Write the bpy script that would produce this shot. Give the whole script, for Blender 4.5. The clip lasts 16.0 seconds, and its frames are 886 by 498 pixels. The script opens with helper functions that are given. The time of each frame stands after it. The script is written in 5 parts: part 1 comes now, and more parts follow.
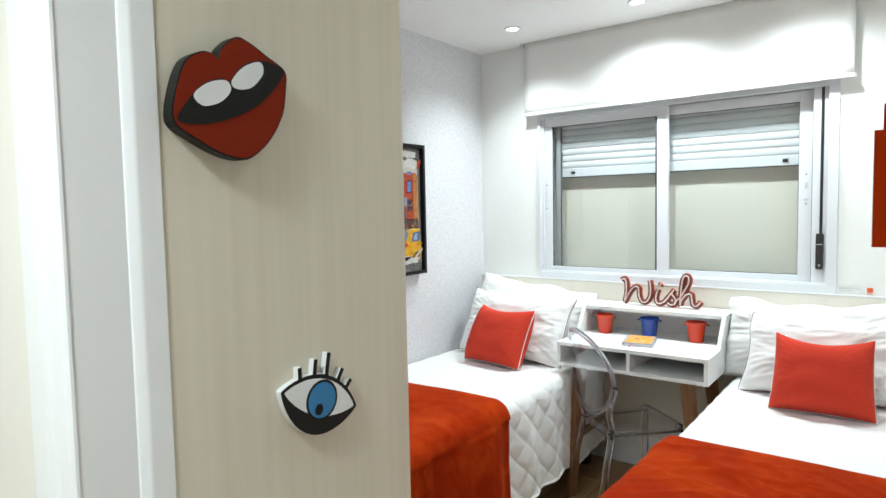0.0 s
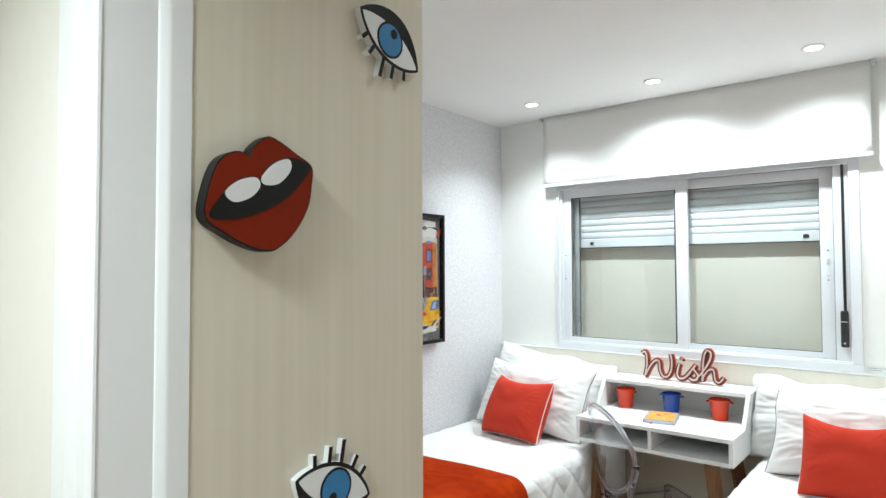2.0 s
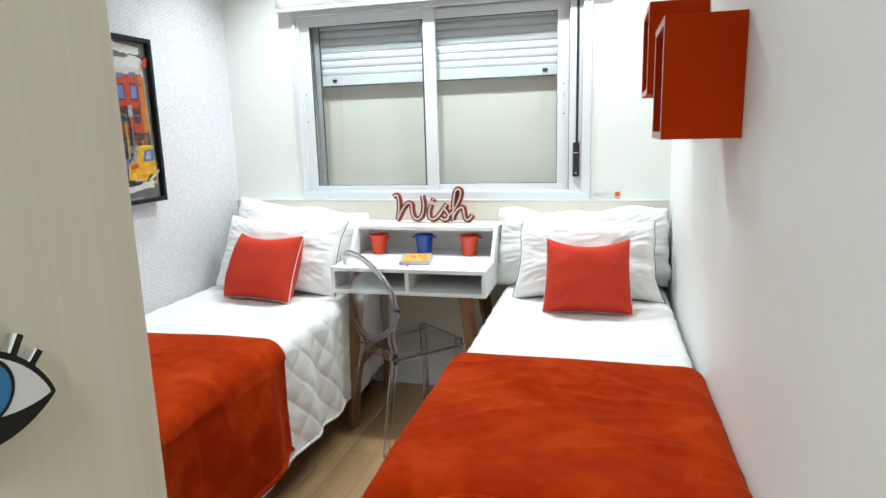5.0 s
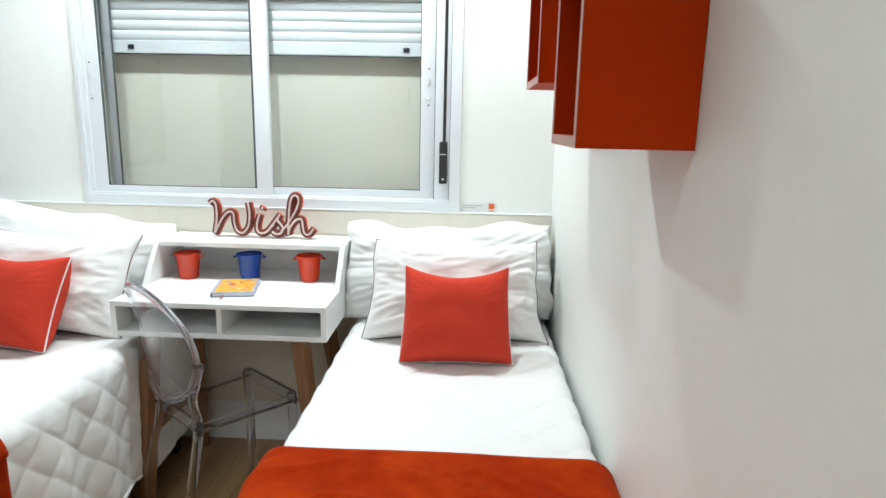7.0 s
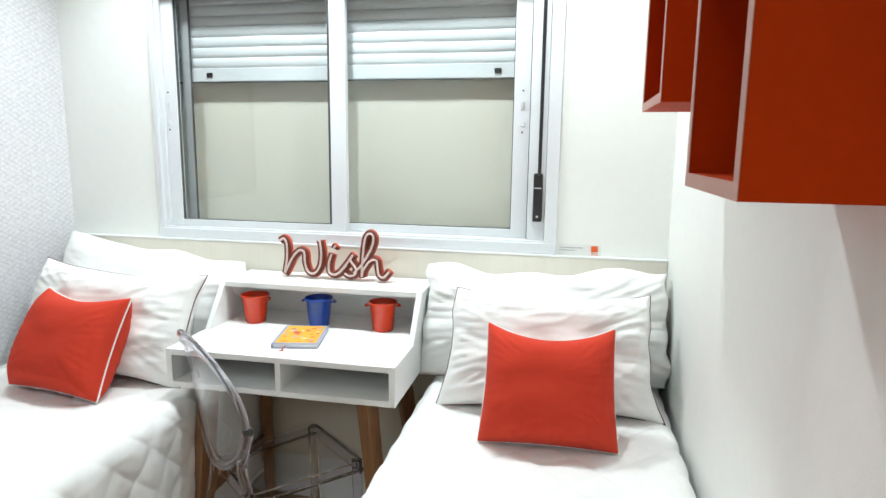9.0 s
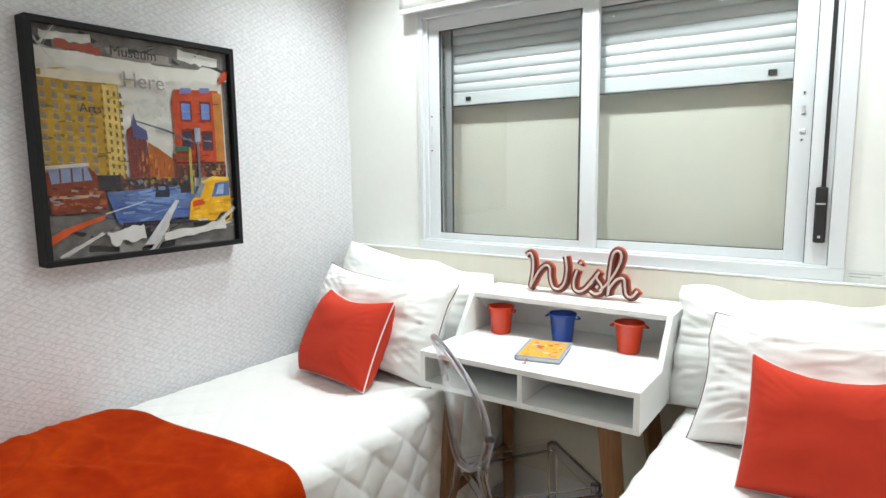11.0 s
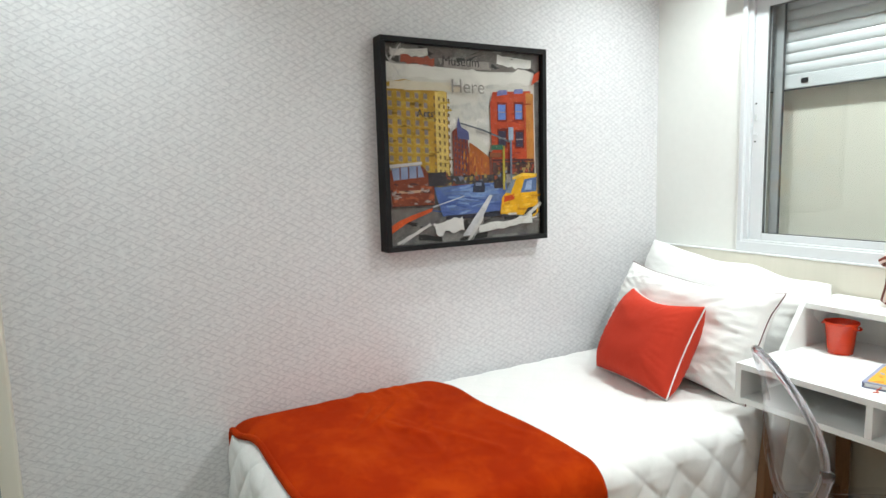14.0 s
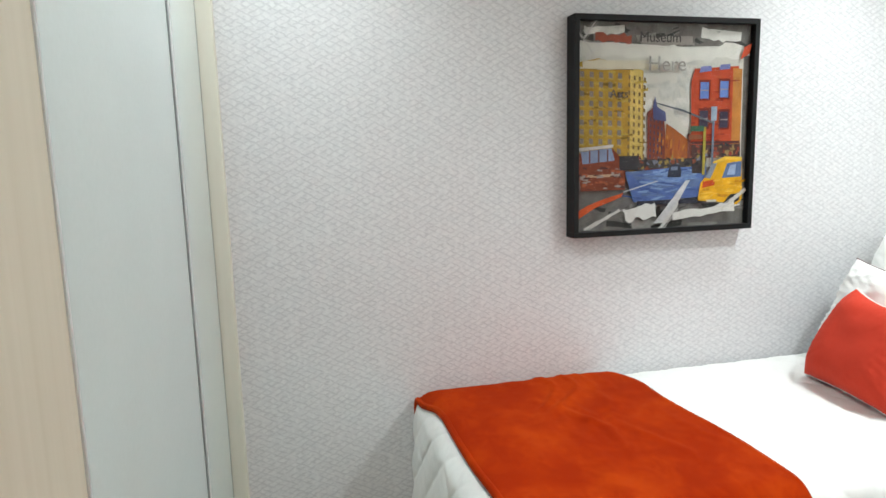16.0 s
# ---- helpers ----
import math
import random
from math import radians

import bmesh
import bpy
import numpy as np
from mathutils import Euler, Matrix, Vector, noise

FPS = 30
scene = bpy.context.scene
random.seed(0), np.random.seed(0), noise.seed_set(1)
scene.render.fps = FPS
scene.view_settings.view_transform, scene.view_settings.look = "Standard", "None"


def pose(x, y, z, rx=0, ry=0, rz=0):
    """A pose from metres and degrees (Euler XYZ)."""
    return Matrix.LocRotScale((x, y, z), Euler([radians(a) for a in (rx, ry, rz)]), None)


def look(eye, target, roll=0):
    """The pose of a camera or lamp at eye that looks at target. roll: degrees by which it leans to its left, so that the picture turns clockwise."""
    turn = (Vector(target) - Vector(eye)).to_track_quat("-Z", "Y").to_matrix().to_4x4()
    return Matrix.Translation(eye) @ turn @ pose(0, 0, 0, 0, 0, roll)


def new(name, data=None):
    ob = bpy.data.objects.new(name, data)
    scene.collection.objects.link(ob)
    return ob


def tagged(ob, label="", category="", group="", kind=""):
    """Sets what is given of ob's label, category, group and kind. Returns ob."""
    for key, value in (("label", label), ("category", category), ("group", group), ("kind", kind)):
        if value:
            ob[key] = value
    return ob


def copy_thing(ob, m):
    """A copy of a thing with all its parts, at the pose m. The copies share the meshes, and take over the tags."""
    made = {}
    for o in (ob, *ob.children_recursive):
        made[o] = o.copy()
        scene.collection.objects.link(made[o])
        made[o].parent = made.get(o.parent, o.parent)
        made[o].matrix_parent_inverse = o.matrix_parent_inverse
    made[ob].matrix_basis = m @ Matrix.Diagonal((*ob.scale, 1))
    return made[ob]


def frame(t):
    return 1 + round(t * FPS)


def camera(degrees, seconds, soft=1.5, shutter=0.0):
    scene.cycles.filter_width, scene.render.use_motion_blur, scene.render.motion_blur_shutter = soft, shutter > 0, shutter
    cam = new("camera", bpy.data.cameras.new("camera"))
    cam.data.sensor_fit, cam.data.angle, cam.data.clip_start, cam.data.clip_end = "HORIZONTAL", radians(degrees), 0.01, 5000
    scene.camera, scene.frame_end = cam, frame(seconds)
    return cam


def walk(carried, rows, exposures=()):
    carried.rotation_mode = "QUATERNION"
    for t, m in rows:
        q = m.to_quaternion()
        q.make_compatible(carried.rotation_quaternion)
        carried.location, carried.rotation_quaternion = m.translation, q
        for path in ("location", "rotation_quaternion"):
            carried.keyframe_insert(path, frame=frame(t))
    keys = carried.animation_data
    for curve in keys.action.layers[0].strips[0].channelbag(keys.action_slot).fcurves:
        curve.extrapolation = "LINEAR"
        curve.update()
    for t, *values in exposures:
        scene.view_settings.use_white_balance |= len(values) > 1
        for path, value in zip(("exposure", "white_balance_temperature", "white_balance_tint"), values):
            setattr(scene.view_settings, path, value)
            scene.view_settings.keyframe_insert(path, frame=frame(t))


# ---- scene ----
cam = camera(71.5, 16.0)
PATH = [
    (0, (0.159, 0.13, 1.486), (-1.049, 1.719, 1.358), -1.1),
    (0.5, (0.173, 0.127, 1.505), (-1.061, 1.7, 1.461), -0.7),
    (1, (0.179, 0.126, 1.529), (-1.072, 1.686, 1.565), -0.3),
    (1.5, (0.182, 0.12, 1.543), (-1.082, 1.669, 1.626), -0.5),
    (2, (0.174, 0.116, 1.534), (-1.083, 1.67, 1.603), -0.2),
    (2.5, (0.155, 0.12, 1.508), (-1.06, 1.708, 1.467), -0.5),
    (3, (0.114, 0.138, 1.48), (-0.969, 1.813, 1.333), -0.5),
    (3.5, (0.053, 0.16, 1.458), (-0.896, 1.907, 1.247), -0.6),
    (4, (0.009, 0.182, 1.434), (-0.733, 2.013, 1.124), -0.9),
    (4.5, (-0.024, 0.247, 1.415), (-0.684, 2.096, 1.031), -1.3),
    (5, (-0.045, 0.386, 1.407), (-0.547, 2.285, 1.032), -1.6),
    (7.5, (-0.097, 1.154, 1.404), (-0.151, 3.114, 1.01), 1.3),
    (8, (-0.127, 1.25, 1.412), (-0.195, 3.213, 1.037), 0.4),
    (8.5, (-0.117, 1.302, 1.421), (-0.238, 3.27, 1.083), -0.3),
    (9, (-0.068, 1.356, 1.419), (-0.468, 3.289, 1.097), 0.7),
    (11.5, (-0.077, 1.364, 1.404), (-1.298, 2.927, 1.145), -1.3),
    (12, (-0.103, 1.347, 1.4), (-1.421, 2.828, 1.136), -1.4),
    (12.5, (-0.113, 1.344, 1.402), (-1.532, 2.73, 1.148), -1.6),
    (13, (-0.114, 1.347, 1.399), (-1.666, 2.584, 1.15), -1.6),
    (13.5, (-0.123, 1.342, 1.387), (-1.783, 2.432, 1.143), -1.3),
    (14, (-0.129, 1.32, 1.395), (-1.86, 2.292, 1.148), -1.6),
    (14.5, (-0.131, 1.31, 1.397), (-1.943, 2.12, 1.153), -2.2),
    (15, (-0.139, 1.305, 1.397), (-1.999, 1.998, 1.15), -1.6),
    (15.5, (-0.148, 1.284, 1.395), (-2.049, 1.854, 1.146), -1.8),
    (16, (-0.151, 1.285, 1.402), (-2.077, 1.736, 1.112), -1.5),
]
walk(cam, [(t, look(eye, target, roll)) for t, eye, target, roll in PATH], [(0.0, 0.0, 6250, 10), (4.5, 0.02, 6250, 10), (7.5, -0.1, 6300, 10), (9.0, -0.06, 6350, 10), (11.5, -0.08, 6550, 10), (13.0, -0.08, 6620, 10), (14.5, 0.0, 6570, 10), (16.0, 0.06, 6550, 10)])

# ---------------------------------------------------------------- light
world = bpy.data.worlds.new("world")
world.use_nodes = True
world.node_tree.nodes["Background"].inputs[0].default_value = (0.9, 0.95, 1.0, 1)
world.node_tree.nodes["Background"].inputs[1].default_value = 0.02
scene.world = world
scene.view_settings.exposure = 0.0

CEIL = 2.488
SPOTS = [(-1.635, 3.17), (-0.935, 3.18), (-0.229, 3.15), (-1.68, 1.31), (-0.935, 1.31), (-0.227, 1.31)]
SPOT_POWER, SPOT_COLOUR = 53.0, (0.885, 0.985, 0.985)


def downlight(x, y, power, soft=0.04, cone=168):
    lamp = bpy.data.lights.new("spot", "SPOT")
    lamp.energy, lamp.color, lamp.shadow_soft_size = power, SPOT_COLOUR, soft
    lamp.spot_size, lamp.spot_blend = radians(cone), 1.0
    ob = new("spot", lamp)
    ob.matrix_world = look((x, y, CEIL - 0.022), (x, y, 0))


SHARE = (0.77, 1.32, 0.94, 0.82, 0.36, 0.31)                 # of the full power, lamp by lamp
for (sx, sy), share in zip(SPOTS, SHARE):
    downlight(sx, sy, SPOT_POWER * share, 0.03 if sy > 2 else 0.08, 128 if sy < 2 else 122 if sx < -1.5 else 150)
downlight(-0.36, -0.34, 180.0, 0.12, 160)                          # added unseen lamp, brightens the hall outside and the door frame


# ---------------------------------------------------------------- materials
def nodes_of(name):
    m = bpy.data.materials.new(name)
    m.use_nodes = True
    return m, m.node_tree.nodes, m.node_tree.links, m.node_tree.nodes["Principled BSDF"]


def mat(name, colour, rough=0.5, metal=0.0, vary=0.06, scale=6.0, bump=0.0, bump_scale=200.0, stretch=(1, 1, 1), sheen=0.0, coat=0.0, rand=0.0, gloss=0.5):
    """A plain surface with two scales of variation and fine relief."""
    m, n, l, p = nodes_of(name)
    co = n.new("ShaderNodeTexCoord")
    mp = n.new("ShaderNodeMapping")
    mp.inputs["Scale"].default_value = stretch
    l.new(co.outputs["Object"], mp.inputs[0])
    big, fine = n.new("ShaderNodeTexNoise"), n.new("ShaderNodeTexNoise")
    big.inputs["Scale"].default_value, fine.inputs["Scale"].default_value = scale, scale * 14
    big.inputs["Detail"].default_value, fine.inputs["Detail"].default_value = 4, 3
    l.new(mp.outputs[0], big.inputs["Vector"]), l.new(mp.outputs[0], fine.inputs["Vector"])
    add = n.new("ShaderNodeMath")
    add.operation = "ADD"
    l.new(big.outputs["Fac"], add.inputs[0]), l.new(fine.outputs["Fac"], add.inputs[1])
    ramp = n.new("ShaderNodeValToRGB")
    ramp.color_ramp.elements[0].position, ramp.color_ramp.elements[1].position = 0.35, 0.65
    lo, hi = [c * (1 - vary) for c in colour], [min(1, c * (1 + vary)) for c in colour]
    ramp.color_ramp.elements[0].color, ramp.color_ramp.elements[1].color = (*lo, 1), (*hi, 1)
    half = n.new("ShaderNodeMath")
    half.operation = "MULTIPLY"
    half.inputs[1].default_value = 0.5
    l.new(add.outputs[0], half.inputs[0]), l.new(half.outputs[0], ramp.inputs[0])
    tone = ramp.outputs[0]
    if rand:
        info, hsv = n.new("ShaderNodeObjectInfo"), n.new("ShaderNodeHueSaturation")
        rng = n.new("ShaderNodeMapRange")
        rng.inputs[3].default_value, rng.inputs[4].default_value = 1 - rand, 1 + rand
        l.new(info.outputs["Random"], rng.inputs[0]), l.new(rng.outputs[0], hsv.inputs["Value"]), l.new(tone, hsv.inputs["Color"])
        tone = hsv.outputs[0]
    l.new(tone, p.inputs["Base Color"])
    p.inputs["Roughness"].default_value, p.inputs["Metallic"].default_value = rough, metal
    p.inputs["Sheen Weight"].default_value, p.inputs["Coat Weight"].default_value = sheen, coat
    p.inputs["Specular IOR Level"].default_value = gloss
    if bump:
        tex, b = n.new("ShaderNodeTexNoise"), n.new("ShaderNodeBump")
        tex.inputs["Scale"].default_value, tex.inputs["Detail"].default_value = bump_scale, 4
        b.inputs["Strength"].default_value, b.inputs["Distance"].default_value = bump, 0.002
        l.new(mp.outputs[0], tex.inputs["Vector"]), l.new(tex.outputs["Fac"], b.inputs["Height"]), l.new(b.outputs[0], p.inputs["Normal"])
    return m


def wood(name, dark, light, axis, rough=0.45, fine=90.0, rand=0.0, bump=0.12):
    """Straight grain along an axis (0 x, 1 y, 2 z)."""
    m, n, l, p = nodes_of(name)
    co, mp = n.new("ShaderNodeTexCoord"), n.new("ShaderNodeMapping")
    s = [fine] * 3
    s[axis] = fine * 0.018
    mp.inputs["Scale"].default_value = s
    l.new(co.outputs["Object"], mp.inputs[0])
    a, c = n.new("ShaderNodeTexNoise"), n.new("ShaderNodeTexNoise")
    a.inputs["Scale"].default_value, c.inputs["Scale"].default_value = 1.0, 0.16
    a.inputs["Detail"].default_value = c.inputs["Detail"].default_value = 5
    l.new(mp.outputs[0], a.inputs["Vector"]), l.new(mp.outputs[0], c.inputs["Vector"])
    mix = n.new("ShaderNodeMix")
    mix.inputs[0].default_value = 0.5
    l.new(a.outputs["Fac"], mix.inputs[2]), l.new(c.outputs["Fac"], mix.inputs[3])
    ramp = n.new("ShaderNodeValToRGB")
    ramp.color_ramp.elements[0].position, ramp.color_ramp.elements[1].position = 0.36, 0.64
    ramp.color_ramp.elements[0].color, ramp.color_ramp.elements[1].color = (*dark, 1), (*light, 1)
    l.new(mix.outputs[0], ramp.inputs[0])
    tone = ramp.outputs[0]
    if rand:
        info, hsv, rng = n.new("ShaderNodeObjectInfo"), n.new("ShaderNodeHueSaturation"), n.new("ShaderNodeMapRange")
        rng.inputs[3].default_value, rng.inputs[4].default_value = 1 - rand, 1 + rand
        l.new(info.outputs["Random"], rng.inputs[0]), l.new(rng.outputs[0], hsv.inputs["Value"]), l.new(tone, hsv.inputs["Color"])
        tone = hsv.outputs[0]
    l.new(tone, p.inputs["Base Color"])
    p.inputs["Roughness"].default_value = rough
    b = n.new("ShaderNodeBump")
    b.inputs["Strength"].default_value, b.inputs["Distance"].default_value = bump, 0.001
    l.new(a.outputs["Fac"], b.inputs["Height"]), l.new(b.outputs[0], p.inputs["Normal"])
    return m


def wallpaper_mat():
    """Grey-lilac paper with a raised net of short crossing strokes, 3 to 4 cm wide."""
    m, n, l, p = nodes_of("wallpaper")
    co = n.new("ShaderNodeTexCoord")
    def calc(op, x, y):
        m_ = n.new("ShaderNodeMath")
        m_.operation = op
        for k, v in enumerate((x, y)):
            if v is not None:
                m_.inputs[k].default_value = v if isinstance(v, (int, float)) else 0.0
                if not isinstance(v, (int, float)):
                    l.new(v, m_.inputs[k])
        return m_.outputs[0]

    def grain(scale, detail=2.0):
        t = n.new("ShaderNodeTexNoise")
        t.inputs["Scale"].default_value, t.inputs["Detail"].default_value = scale, detail
        l.new(co.outputs["Object"], t.inputs["Vector"])
        return t.outputs["Fac"]

    axes = n.new("ShaderNodeSeparateXYZ")
    l.new(co.outputs["Object"], axes.inputs[0])
    along = calc("MULTIPLY", axes.outputs["Y"], 1 / 0.036)
    up = calc("MULTIPLY", axes.outputs["Z"], 1 / 0.0195)
    top = None
    for sign_, freq in ((1, 26.0), (-1, 31.0)):
        line = calc("ADD", along, calc("MULTIPLY", up, sign_))
        line = calc("ADD", line, calc("MULTIPLY", grain(30 + freq), 0.75))
        line = calc("ABSOLUTE", calc("SUBTRACT", calc("MULTIPLY", calc("FRACT", line, None), 2.0), 1.0), None)
        thin = n.new("ShaderNodeMapRange")
        thin.inputs[1].default_value, thin.inputs[2].default_value = 0.58, 1.0
        l.new(line, thin.inputs[0])
        gate = n.new("ShaderNodeMapRange")
        gate.inputs[1].default_value, gate.inputs[2].default_value = 0.34, 0.54
        l.new(grain(freq * 1.5, 3.0), gate.inputs[0])
        got = calc("MULTIPLY", thin.outputs[0], gate.outputs[0])
        top = got if top is None else calc("MAXIMUM", top, got)
    base = n.new("ShaderNodeTexNoise")
    base.inputs["Scale"].default_value, base.inputs["Detail"].default_value = 60, 4
    l.new(co.outputs["Object"], base.inputs["Vector"])
    ramp = n.new("ShaderNodeValToRGB")
    ramp.color_ramp.elements[0].color, ramp.color_ramp.elements[1].color = (0.69, 0.685, 0.705, 1), (0.76, 0.755, 0.77, 1)
    ramp.color_ramp.elements[0].position, ramp.color_ramp.elements[1].position = 0.38, 0.62
    l.new(base.outputs["Fac"], ramp.inputs[0])
    mix = n.new("ShaderNodeMix")
    mix.data_type = "RGBA"
    mix.inputs["B"].default_value = (0.42, 0.41, 0.44, 1)
    l.new(ramp.outputs[0], mix.inputs["A"])
    part_in = n.new("ShaderNodeMath")
    part_in.operation = "MULTIPLY"
    part_in.inputs[1].default_value = 0.46
    l.new(top, part_in.inputs[0]), l.new(part_in.outputs[0], mix.inputs["Factor"])
    l.new(mix.outputs["Result"], p.inputs["Base Color"])
    p.inputs["Roughness"].default_value = 0.55
    b = n.new("ShaderNodeBump")
    b.inputs["Strength"].default_value, b.inputs["Distance"].default_value = 0.25, 0.0015
    l.new(top, b.inputs["Height"]), l.new(b.outputs[0], p.inputs["Normal"])
    return m


def velvet_mat():
    """Orange plush with brushed darker and lighter patches."""
    m, n, l, p = nodes_of("orange_plush")
    co = n.new("ShaderNodeTexCoord")
    patch, fine = n.new("ShaderNodeTexNoise"), n.new("ShaderNodeTexNoise")
    patch.inputs["Scale"].default_value, patch.inputs["Detail"].default_value, patch.inputs["Distortion"].default_value = 5.0, 4, 0.8
    fine.inputs["Scale"].default_value = 420
    brushed = n.new("ShaderNodeMapping")
    brushed.inputs["Scale"].default_value = (1.0, 1.15, 1.0)
    l.new(co.outputs["Object"], brushed.inputs[0]), l.new(brushed.outputs[0], patch.inputs["Vector"])
    l.new(co.outputs["Object"], fine.inputs["Vector"])
    ramp = n.new("ShaderNodeValToRGB")
    ramp.color_ramp.elements[0].color, ramp.color_ramp.elements[1].color = (0.305, 0.0185, 0.0008, 1), (0.43, 0.041, 0.0022, 1)
    ramp.color_ramp.elements[0].position, ramp.color_ramp.elements[1].position = 0.41, 0.64
    ramp.color_ramp.elements.new(0.50).color = (0.35, 0.0255, 0.0011, 1)
    ramp.color_ramp.elements.new(0.56).color = (0.385, 0.032, 0.0016, 1)
    wisps, both = n.new("ShaderNodeTexNoise"), n.new("ShaderNodeMix")
    wisps.inputs["Scale"].default_value, wisps.inputs["Detail"].default_value, wisps.inputs["Distortion"].default_value = 22.0, 3, 0.9
    both.inputs[0].default_value = 0.25
    l.new(brushed.outputs[0], wisps.inputs["Vector"]), l.new(patch.outputs["Fac"], both.inputs[2]), l.new(wisps.outputs["Fac"], both.inputs[3])
    l.new(both.outputs[0], ramp.inputs[0]), l.new(ramp.outputs[0], p.inputs["Base Color"])
    p.inputs["Roughness"].default_value, p.inputs["Sheen Weight"].default_value, p.inputs["Sheen Roughness"].default_value = 0.95, 0.12, 0.4
    p.inputs["Sheen Tint"].default_value = (1.0, 0.25, 0.06, 1)
    p.inputs["Specular IOR Level"].default_value = 0.06
    b = n.new("ShaderNodeBump")
    b.inputs["Strength"].default_value, b.inputs["Distance"].default_value = 0.5, 0.002
    l.new(fine.outputs["Fac"], b.inputs["Height"]), l.new(b.outputs[0], p.inputs["Normal"])
    return m


def clear_mat(name, tint, gloss_rough=0.02, ior=1.5, gain=1.0):
    """Clear sheet: light passes, and the surface mirrors by Fresnel."""
    m = bpy.data.materials.new(name)
    m.use_nodes = True
    n, l = m.node_tree.nodes, m.node_tree.links
    n.remove(n["Principled BSDF"])
    tr, gl, lw, mx = n.new("ShaderNodeBsdfTransparent"), n.new("ShaderNodeBsdfGlossy"), n.new("ShaderNodeLayerWeight"), n.new("ShaderNodeMixShader")
    tr.inputs[0].default_value, gl.inputs[0].default_value = (*tint, 1), (gain, gain, gain, 1)
    gl.inputs["Roughness"].default_value, lw.inputs[0].default_value = gloss_rough, 0.5
    steep, fr = n.new("ShaderNodeMath"), n.new("ShaderNodeMath")
    steep.operation, steep.inputs[1].default_value = "POWER", 4.0
    fr.operation, fr.inputs[1].default_value, fr.inputs[2].default_value = "MULTIPLY_ADD", 0.55, ((ior - 1) / (ior + 1)) ** 2
    l.new(lw.outputs["Facing"], steep.inputs[0]), l.new(steep.outputs[0], fr.inputs[0])
    l.new(fr.outputs[0], mx.inputs[0]), l.new(tr.outputs[0], mx.inputs[1]), l.new(gl.outputs[0], mx.inputs[2])
    l.new(mx.outputs[0], n["Material Output"].inputs[0])
    return m


def glass_mat(name, tint, ior, rough):
    """Solid clear plastic that bends what is behind it."""
    m, n, l, p = nodes_of(name)
    p.inputs["Base Color"].default_value = (*tint, 1)
    p.inputs["Transmission Weight"].default_value, p.inputs["IOR"].default_value, p.inputs["Roughness"].default_value = 1.0, ior, rough
    return m


def glow_mat(name, colour, strength):
    m, n, l, p = nodes_of(name)
    p.inputs["Emission Color"].default_value, p.inputs["Emission Strength"].default_value = (*colour, 1), strength
    return m


PAINT = mat("white_wall_paint", (0.825, 0.832, 0.80), 0.6, vary=0.015, scale=2.5, bump=0.12, bump_scale=260)
CEILING = mat("white_ceiling_paint", (0.88, 0.878, 0.865), 0.7, vary=0.012, scale=2.0, bump=0.08, bump_scale=220)
HALL_PAINT = mat("cream_wall_paint", (0.80, 0.775, 0.71), 0.6, vary=0.015, scale=2.5, bump=0.12, bump_scale=260)
TRIM = mat("white_lacquer_trim", (0.82, 0.825, 0.83), 0.32, vary=0.01, scale=3)
ALU = mat("white_powder_coated_aluminium", (0.71, 0.73, 0.75), 0.35, vary=0.015, scale=4)
SLAT = mat("white_shutter_slat", (0.63, 0.65, 0.67), 0.26, vary=0.015, scale=4)
GASKET = mat("dark_grey_rubber", (0.07, 0.072, 0.075), 0.6)
GUIDE = mat("grey_aluminium", (0.36, 0.37, 0.38), 0.4, vary=0.03)
BLACK = mat("black_plastic", (0.02, 0.02, 0.022), 0.4)
BOARD = mat("beige_board", (0.64, 0.615, 0.54), 0.7, vary=0.03, scale=5, bump=0.1)
PALE_WOOD = wood("pale_oak_laminate", (0.645, 0.585, 0.465), (0.70, 0.645, 0.53), 2, 0.5, 70)
HEAD_WOOD = wood("cream_laminate", (0.70, 0.665, 0.575), (0.735, 0.70, 0.61), 2, 0.5, 60)
FLOOR_WOOD = wood("light_oak_floor", (0.27, 0.160, 0.070), (0.42, 0.270, 0.130), 1, 0.38, 55, rand=0.10)
LEG_WOOD = wood("walnut_brown_leg", (0.17, 0.075, 0.028), (0.28, 0.135, 0.055), 2, 0.4, 80)
PAPER = wallpaper_mat()
PLUSH = velvet_mat()
QUILT = mat("white_quilted_cotton", (0.83, 0.825, 0.81), 0.85, vary=0.02, scale=8, bump=0.25, bump_scale=500, sheen=0.15)
LINEN = mat("white_pillow_cotton", (0.85, 0.845, 0.83), 0.85, vary=0.015, scale=9, bump=0.22, bump_scale=520, sheen=0.12)
RED_CLOTH = mat("coral_red_cotton", (0.56, 0.047, 0.024), 0.9, vary=0.02, scale=5, bump=0.3, bump_scale=700, sheen=0.02, gloss=0.12)
PIPING = mat("white_piping_cord", (0.80, 0.78, 0.75), 0.8)
WINE = mat("wine_piping_cord", (0.13, 0.028, 0.034), 0.8)
DESK_WHITE = mat("white_satin_melamine", (0.84, 0.845, 0.83), 0.38, vary=0.012, scale=4)
ORANGE = mat("orange_red_lacquer", (0.44, 0.034, 0.0012), 0.6, vary=0.05, scale=5, gloss=0.05)
EDGE_BAND = mat("pale_edge_band", (0.50, 0.25, 0.20), 0.45, vary=0.03)
GLASS_DOOR = mat("pale_blue_back_painted_glass", (0.64, 0.725, 0.715), 0.16, vary=0.02, scale=7, coat=0.3)
SATIN = mat("satin_aluminium", (0.68, 0.70, 0.70), 0.35, metal=0.35, vary=0.02, stretch=(1, 1, 0.05))
